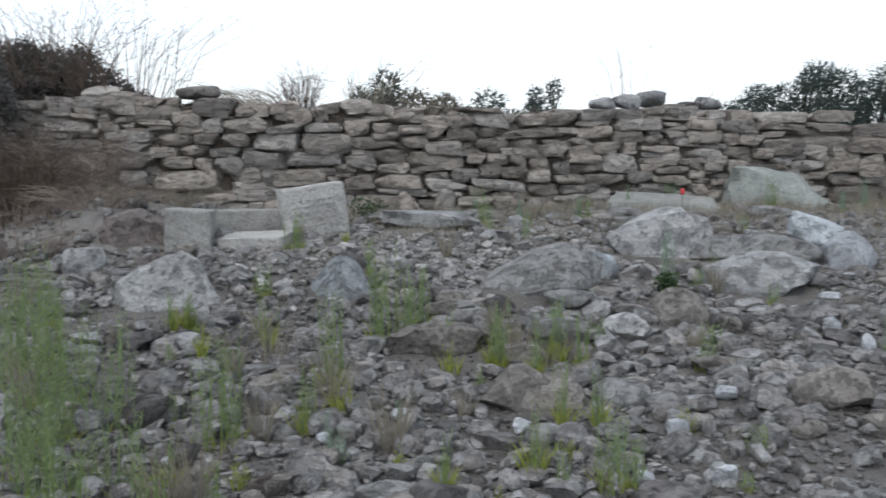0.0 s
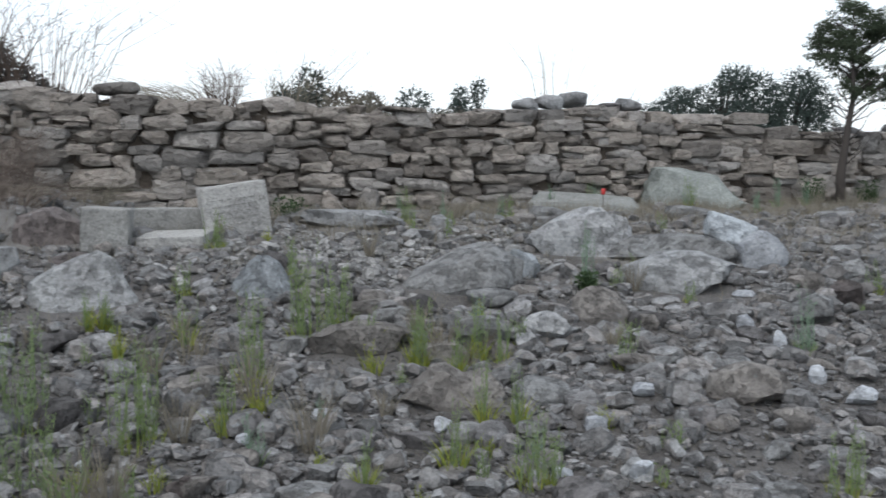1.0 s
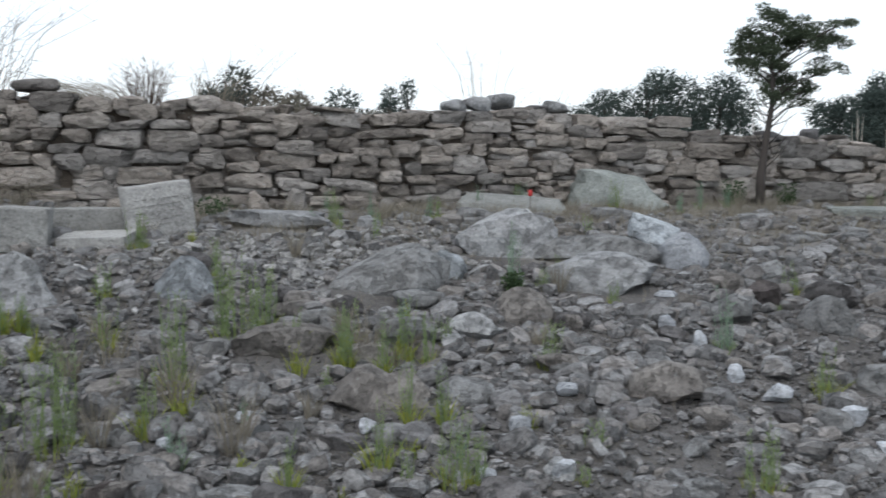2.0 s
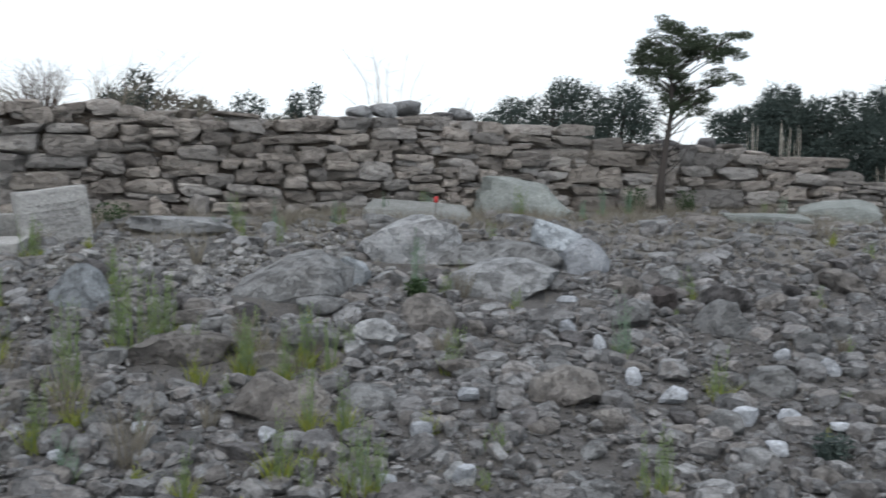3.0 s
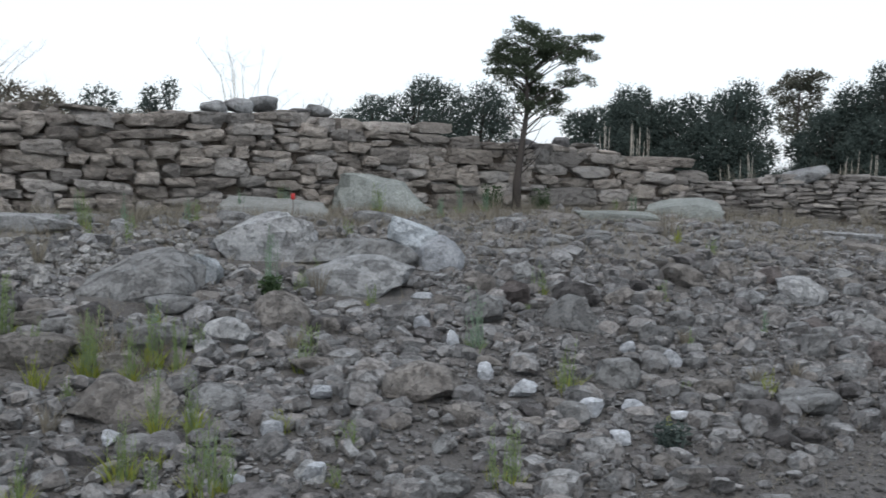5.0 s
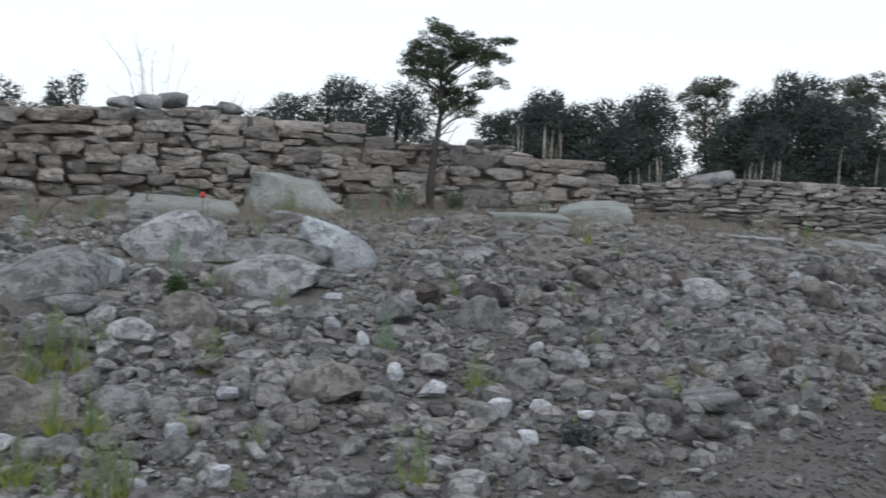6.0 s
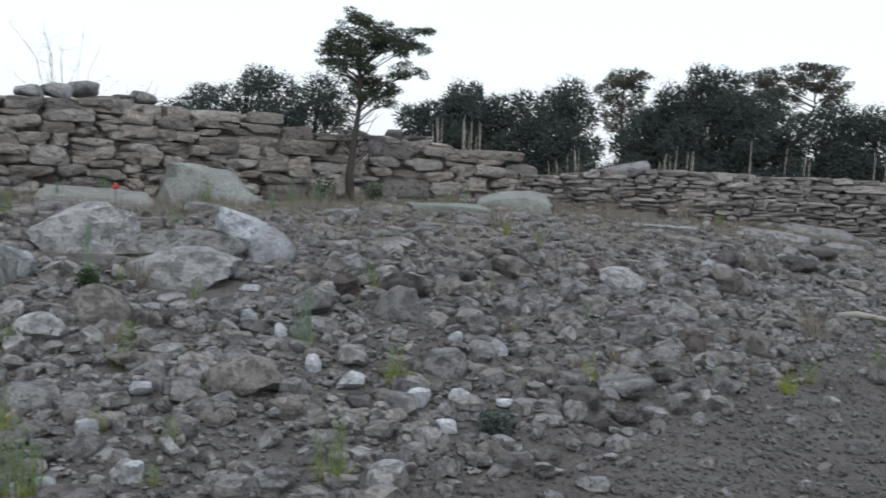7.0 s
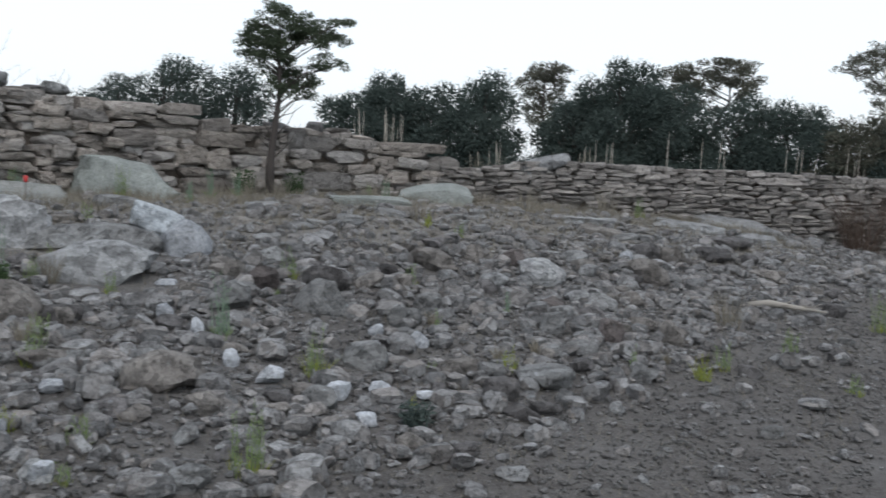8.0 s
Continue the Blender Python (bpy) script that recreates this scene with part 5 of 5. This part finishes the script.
def spray_tree(name, label, x, y, sprays, trunk, radius, mat, leaves, leaf_size, seed, group="", depth=0.32, shoots=0):
    """A slender tree whose foliage hangs in flat sprays (aside, height, half width, half height)."""
    rng = random.Random(seed)
    ob = thing(name, label, "tree", group, at=(x, y, land(x, y)), turn=-math.degrees(math.atan2(x, y)))
    lobes = []
    for px, pz, rx, rz in sprays:
        py = rng.uniform(-depth, depth)
        pz -= 0.06
        lobes.append(((px, py, pz), (rx * 0.85, rx * 0.8, rz * 0.85)))
        for _ in range(6):
            q = rng.uniform(0.35, 0.7)
            lobes.append(((px + rng.uniform(-1, 1) * rx * 1.0, py + rng.uniform(-1, 1) * rx * 0.6, pz + rng.uniform(-1.7, 1.7) * rz), (rx * q, rx * q, rz * q)))
    heap = Heap()
    heap.add(*tube(trunk, [radius * (1 - 0.9 * k / (len(trunk) - 1)) for k in range(len(trunk))], 7))
    heights, aside = [q[2] for q in trunk], [q[0] for q in trunk]
    for q, r in lobes[::7]:
        z = min(max(heights[-1] * 0.36, q[2] - 0.10 - abs(q[0]) * 0.42), heights[-1])
        a = Vector((float(np.interp(z, heights, aside)), 0, z))
        m = a.lerp(Vector(q), 0.55) + Vector((rng.gauss(0, 0.02), 0, 0.03))
        heap.add(*tube([a, m, Vector(q)], [radius * 0.24, radius * 0.14, radius * 0.05], 4))
        for _ in range(3):
            e = Vector(q) + Vector((rng.gauss(0, r[0] * 0.8), rng.gauss(0, r[0] * 0.7), rng.gauss(0, r[2] * 0.8)))
            heap.add(*tube([m, e], [radius * 0.09, radius * 0.04], 3))
    for _ in range(shoots):
        z = rng.uniform(0.45, 1.2)
        sgn = rng.choice((-1, 1))
        e = Vector((0.03 + sgn * rng.uniform(0.1, 0.36), rng.uniform(-0.15, 0.15), z + rng.uniform(0.15, 0.5)))
        heap.add(*tube([Vector((0.02, 0, z)), Vector((0.02, 0, z)).lerp(e, 0.5) + Vector((sgn * 0.03, 0, -0.02)), e], [0.009, 0.006, 0.002], 4))
    part("trunk", heap.mesh("trunk", BARK, True), ob)
    v, f = leaf_cloud(rng, lobes, leaves, leaf_size[0], leaf_size[1], 0.25, 1.0)
    part("crown", mesh_of("crown", v.tolist(), f.tolist(), mat), ob)


YOUNG_SPRAYS = ((0.05, 2.26, 0.18, 0.08), (-0.13, 2.13, 0.19, 0.07), (0.15, 2.11, 0.24, 0.08), (0.35, 2.06, 0.15, 0.07), (-0.29, 1.95, 0.14, 0.07), (-0.09, 1.92, 0.24, 0.09), (0.29, 1.92, 0.14, 0.06),
                (0.59, 2.05, 0.18, 0.06), (0.76, 2.11, 0.12, 0.04), (0.72, 1.97, 0.15, 0.05), (0.53, 1.89, 0.11, 0.05), (-0.25, 1.75, 0.15, 0.06), (-0.02, 1.74, 0.21, 0.08), (0.73, 1.7, 0.15, 0.05),
                (0.55, 1.63, 0.12, 0.04), (0.13, 1.62, 0.15, 0.07), (-0.13, 1.62, 0.12, 0.06), (0.27, 1.54, 0.12, 0.06), (0.1, 1.49, 0.14, 0.07), (0.48, 1.45, 0.15, 0.05), (0.19, 1.35, 0.12, 0.06),
                (0.4, 1.29, 0.1, 0.04), (0.01, 1.37, 0.07, 0.05))
SLIM_SPRAYS = ((-0.18, 2.79, 0.27, 0.12), (0.2, 2.87, 0.27, 0.13), (-0.01, 2.68, 0.32, 0.11), (-0.38, 2.5, 0.17, 0.1), (0.33, 2.59, 0.17, 0.1), (-0.16, 2.37, 0.24, 0.11), (0.16, 2.29, 0.22, 0.11),
               (-0.27, 2.08, 0.19, 0.1), (0.02, 1.99, 0.24, 0.12), (0.28, 2.05, 0.12, 0.09), (-0.17, 1.77, 0.17, 0.11), (0.07, 1.61, 0.19, 0.12))
SPREAD_SPRAYS = ((-1.04, 3.09, 0.29, 0.12), (-0.64, 3.14, 0.29, 0.12), (-0.84, 2.79, 0.32, 0.13), (-1.03, 2.48, 0.24, 0.13), (-0.87, 2.18, 0.29, 0.12), (-0.5, 2.76, 0.24, 0.11), (-0.2, 3.12, 0.26, 0.12),
                 (0.19, 3.21, 0.32, 0.11), (0.58, 3.17, 0.29, 0.11), (0.78, 2.93, 0.18, 0.08), (0.4, 2.92, 0.26, 0.09), (0.67, 2.68, 0.21, 0.08), (0.08, 2.87, 0.24, 0.09), (-0.27, 2.64, 0.26, 0.11),
                 (0.49, 2.5, 0.18, 0.07), (-0.11, 2.29, 0.21, 0.08), (-0.48, 2.36, 0.24, 0.11))
THIN_SPRAYS = ((-1.26, 2.87, 0.19, 0.07), (-1.07, 2.97, 0.19, 0.08), (-0.88, 3.09, 0.19, 0.09), (-1.1, 2.72, 0.17, 0.07), (-0.83, 2.81, 0.21, 0.08), (-0.94, 2.57, 0.17, 0.07), (-0.71, 2.48, 0.21, 0.09),
               (-0.79, 2.23, 0.17, 0.08), (-0.6, 3.06, 0.21, 0.09), (-0.5, 2.69, 0.23, 0.09), (-0.54, 2.22, 0.21, 0.09), (-0.36, 2.9, 0.21, 0.09), (-0.29, 2.47, 0.19, 0.09))
spray_tree("young_tree", "slender young tree with flat dark sprays, against the wall", 5.42, 11.28, YOUNG_SPRAYS,
           [(-0.02, 0, -0.05), (-0.03, 0, 0.35), (0.02, 0, 0.8), (0.07, 0.02, 1.2), (0.06, 0.0, 1.65), (0.05, 0, 2.2)], 0.062, TREE_LEAF, 22000, (0.044, 0.013), 61, shoots=24)
spray_tree("slim_tree", "slim airy tree with thin dark foliage", 14.2, 16.9, SLIM_SPRAYS,
           [(0.05, 0, -0.1), (0.08, 0, 0.9), (0.0, 0, 1.8), (0.04, 0, 2.8)], 0.07, BROWN_LEAF, 7000, (0.07, 0.025), 62, "trees behind the wall", 0.4)
spray_tree("spreading_tree", "open spreading tree with a flat ragged crown", 18.2, 15.6, SPREAD_SPRAYS,
           [(-0.5, 0, -0.1), (-0.35, 0, 1.0), (0.0, 0, 1.9), (0.25, 0, 2.4), (0.2, 0, 3.0)], 0.07, BROWN_LEAF, 14000, (0.07, 0.024), 63, "trees behind the wall", 0.6)
spray_tree("spreading_tree", "open brownish tree with a thin crown", 15.2, 8.7, THIN_SPRAYS,
           [(0.3, 0, -0.1), (0.1, 0, 1.0), (-0.3, 0, 1.8), (-0.6, 0, 2.4), (-0.75, 0, 3.0)], 0.06, BROWN_LEAF, 7500, (0.05, 0.018), 64, "trees behind the wall", 0.5)


def dry_bush(x, y, z, wide, high, count, seed, mat, label, droop=0.0, lean=(0, 0), thick=0.003):
    """A tangle of thin bare stems."""
    rng = random.Random(seed)
    ob = thing("dry_bush", label, "shrub", "dry shrubs", at=(x, y, z))
    heap = Heap()
    for _ in range(count):
        a = rng.uniform(0, 6.283)
        r = wide * 0.28 * math.sqrt(rng.random())
        p = Vector((r * math.cos(a), r * math.sin(a) * 0.6, -0.04))
        h = high * rng.uniform(0.35, 1.0)
        out = Vector((math.cos(a) * rng.uniform(0.1, 0.5) * wide + lean[0] * h, math.sin(a) * rng.uniform(0.1, 0.3) * wide + lean[1] * h, 0))
        m = p + out * 0.4 + Vector((rng.gauss(0, 0.03), rng.gauss(0, 0.03), h * 0.62))
        t = p + out + Vector((rng.gauss(0, 0.05), rng.gauss(0, 0.05), h * (1 - droop * rng.random())))
        heap.add(*tube([p, m, t], [thick, thick * 0.8, thick * 0.3], 3))
        for _ in range(3):
            q = m.lerp(t, rng.random())
            e = q + Vector((rng.gauss(0, 0.12), rng.gauss(0, 0.08), rng.uniform(-0.02, 0.16))) * high * 0.8
            heap.add(*tube([q, e], [thick * 0.55, thick * 0.2], 3))
    part("twig_tangle", heap.mesh("twig_tangle", mat), ob)
    return ob


# the thicket at the main wall's end, and dry growth on the wall
dry_bush(-4.05, 9.35, land(-4.05, 9.35), 1.1, 1.1, 170, 401, RUSSET, "tangled russet dry stems before the wall's end", 0.5)
dry_bush(-3.35, 9.55, land(-3.35, 9.55), 1.0, 1.1, 190, 402, RUSSET, "tangled russet dry stems before the wall's end", 0.5)
dry_bush(-4.6, 8.7, land(-4.6, 8.7), 1.2, 1.0, 120, 403, RUSSET, "tangled russet dry stems before the wall's end", 0.4)
dry_bush(-3.80, 9.20, land(-3.80, 9.20), 0.9, 1.2, 120, 419, TWIG, "tangled dark bare stems before the wall's end", 0.4)
dry_bush(-2.9, 8.5, land(-2.9, 8.5), 1.1, 0.32, 130, 423, RUSSET, "low russet dry stems on the soil bank", 0.6)
dry_bush(-2.5, 8.95, land(-2.5, 8.95), 1.0, 0.30, 110, 424, STRAW, "low dry straw on the soil bank", 0.6)
dry_bush(-3.2, 7.7, land(-3.2, 7.7), 1.0, 0.34, 110, 425, RUSSET, "low russet dry stems on the soil bank", 0.6)
dry_bush(-3.5, 8.4, land(-3.5, 8.4), 0.9, 0.45, 90, 420, RUSSET, "low russet dry stems on the soil bank", 0.5)
dry_bush(-3.45, 9.25, land(-3.45, 9.25), 0.9, 1.05, 120, 426, RUSSET, "tangled russet dry stems before the wall's end", 0.35, (0, 0), 0.0042)
dry_bush(-3.75, 8.85, land(-3.75, 8.85), 1.0, 1.0, 150, 427, TWIG, "tangled dark bare stems before the wall's end", 0.35, (0, 0), 0.0042)
# two dark tangles added in place of the shade at the low wall's end
dry_bush(12.6, 8.12, land(12.6, 8.12), 1.1, 1.05, 170, 421, TWIG, "dark dry stems added for the shade at the low wall's end", 0.3)
dry_bush(13.1, 7.6, land(13.1, 7.6), 1.2, 1.2, 170, 422, TWIG, "dark dry stems added for the shade at the low wall's end", 0.3)
dry_bush(-3.15, 10.35, 2.25, 1.9, 1.25, 75, 404, TWIG, "tall bare twiggy shrub on the wall's top", 0.1, (0, 0), 0.0038)
dry_bush(-3.9, 10.4, 2.5, 1.7, 1.1, 80, 405, TWIG, "tall bare twiggy shrub on the wall's top", 0.1, (0, 0), 0.0038)
dry_bush(-1.45, 10.5, 2.22, 0.5, 0.6, 110, 406, TWIG, "dry leafless shrub on the wall's top", 0.2)
dry_bush(-1.75, 10.45, 2.2, 0.9, 0.42, 150, 407, STRAW, "arching dry straw leaning along the wall's top", 0.3, (-1.6, 0))
dry_bush(-0.85, 10.7, 2.2, 0.6, 0.6, 50, 408, STRAW, "thin dry grasses on the wall's top", 0.1, (0.3, 0))
dry_bush(-0.4, 10.8, 2.15, 1.0, 0.32, 130, 409, STRAW, "thin dry grasses on the wall's top", 0.2)
dry_bush(0.4, 10.95, 2.15, 1.1, 0.22, 90, 410, STRAW, "thin dry grasses on the wall's top", 0.2)
dry_bush(1.1, 11.1, 2.18, 0.7, 0.14, 50, 411, STRAW, "thin dry grasses on the wall's top", 0.2)
dry_bush(-0.7, 11.2, 2.15, 1.0, 0.85, 26, 418, TWIG, "few tall bare stems behind the wall's top", 0.0, (0.25, 0), 0.0025)
dry_bush(-2.2, 10.35, 2.22, 0.7, 0.2, 60, 412, TWIG, "dry leafless shrub on the wall's top", 0.2)
dry_bush(2.1, 11.35, 2.2, 0.9, 1.0, 18, 416, STRAW, "few tall thin dry grass stems behind the wall", 0.0, (0, 0), 0.003)
dry_bush(2.95, 11.55, 2.2, 0.4, 0.45, 10, 417, STRAW, "few tall thin dry grass stems behind the wall", 0.0, (0, 0), 0.003)
dry_bush(10.0, 10.95, 1.5, 0.8, 0.5, 60, 413, STRAW, "thin dry grasses behind the low wall", 0.1)
dry_bush(9.0, 11.7, 1.45, 0.6, 0.5, 40, 414, STRAW, "thin dry grasses behind the low wall", 0.1)
dry_bush(11.3, 10.2, 1.45, 0.9, 0.35, 60, 415, RUSSET, "rusty dry stems behind the low wall", 0.2)


# ---- tall dried flower stalks ----
def flower_stalk():
    rng = random.Random(71)
    ob = thing("flower_stalk", "tall pale dried flower stalk with a seed spike", "plant", "dried flower stalks")
    part("stem", mesh_of("stem", *tube([(0, 0, -0.05), (0.005, 0, 0.4), (0.0, 0.004, 0.8)], [0.010, 0.008, 0.006], 4), SPIKE), ob)
    heap = Heap()
    heap.add(*tube([(0, 0.004, 0.6), (0, 0.004, 0.78), (0, 0.004, 0.92)], [0.010, 0.014, 0.004], 6))
    for k in range(90):
        z = rng.uniform(0.58, 0.93)
        a = rng.uniform(0, 6.283)
        leaf(heap, (0.008 * math.cos(a), 0.008 * math.sin(a), z), (math.cos(a), math.sin(a), 0.8), 0.02, 0.010, rng)
    part("seed_head", heap.mesh("seed_head", SPIKE), ob)
    return ob


STALK = flower_stalk()
STALK.matrix_basis = pose(8.0, 12.76, land(8.0, 12.76)) @ Matrix.Diagonal((0.35, 0.35, 1.3, 1))


def stalk_row(seed, count, x0, x1, y0, y1, lo, hi, lean):
    """Stalks along a line on the ground, their tops between the heights lo and hi."""
    rng = random.Random(seed)
    for _ in range(count):
        u = rng.random()
        x, y = x0 + (x1 - x0) * u, y0 + (y1 - y0) * u + rng.uniform(-0.12, 0.12)
        z = land(x, y)
        size = (rng.uniform(lo, hi) - z) / 0.92
        ob = copy_thing(STALK, pose(x, y, z, rng.gauss(0, lean), 0, rng.uniform(0, 360)))
        ob.scale = (0.24, 0.24, size)


stalk_row(1, 8, 7.88, 8.18, 12.8, 12.7, 2.2, 2.5, 2)
stalk_row(2, 4, 7.36, 7.5, 12.8, 12.8, 2.3, 2.6, 2)
stalk_row(3, 6, 9.1, 9.45, 12.2, 12.0, 1.8, 2.15, 5)
stalk_row(4, 11, 10.0, 10.7, 11.3, 10.9, 1.8, 2.15, 6)
stalk_row(5, 5, 11.2, 12.0, 10.5, 10.0, 1.85, 2.3, 5)
stalk_row(6, 8, 12.4, 13.8, 9.7, 8.6, 1.8, 2.15, 6)
stalk_row(7, 4, 4.0, 4.6, 12.35, 12.45, 2.2, 2.35, 3)
stalk_row(8, 3, 5.6, 5.9, 12.65, 12.7, 2.15, 2.4, 4)


# ---- small things ----
def marker_stake():
    x, y = 2.36, 10.05
    ob = thing("marker_stake", "small red plastic marker on a thin steel stake", "marker", at=(x, y, land(x, y)))
    part("stake", mesh_of("stake", *tube([(0, 0, -0.03), (0, 0, 0.2)], [0.006, 0.006], 6), STEEL), ob)
    heap = Heap()
    heap.add(*tube([(0, 0, 0.165), (0, 0, 0.175), (0, 0, 0.215), (0, 0, 0.228)], [0.016, 0.022, 0.022, 0.014], 10))
    part("cap", heap.mesh("cap", RED, True), ob, "red plastic cap")


marker_stake()


def fallen_branch():
    x, y = 7.95, 5.75
    rng = random.Random(81)
    ob = thing("fallen_branch", "bleached dry branch lying on the stony soil", "branch", at=(x, y, land(x, y) + 0.035), turn=-54)
    heap = Heap()
    heap.add(*tube([(-0.34, 0, 0.02), (-0.15, 0.03, 0.05), (0.1, -0.02, 0.03), (0.34, 0.05, 0.0)], [0.034, 0.036, 0.022, 0.009], 6))
    for k in range(5):
        a = Vector((rng.uniform(-0.2, 0.3), 0.01, 0.04))
        e = a + Vector((rng.uniform(0.05, 0.22), rng.uniform(-0.15, 0.15), rng.uniform(-0.02, 0.06)))
        heap.add(*tube([a, e], [0.009, 0.003], 4))
    part("wood", heap.mesh("wood", WOOD, True), ob)


fallen_branch()
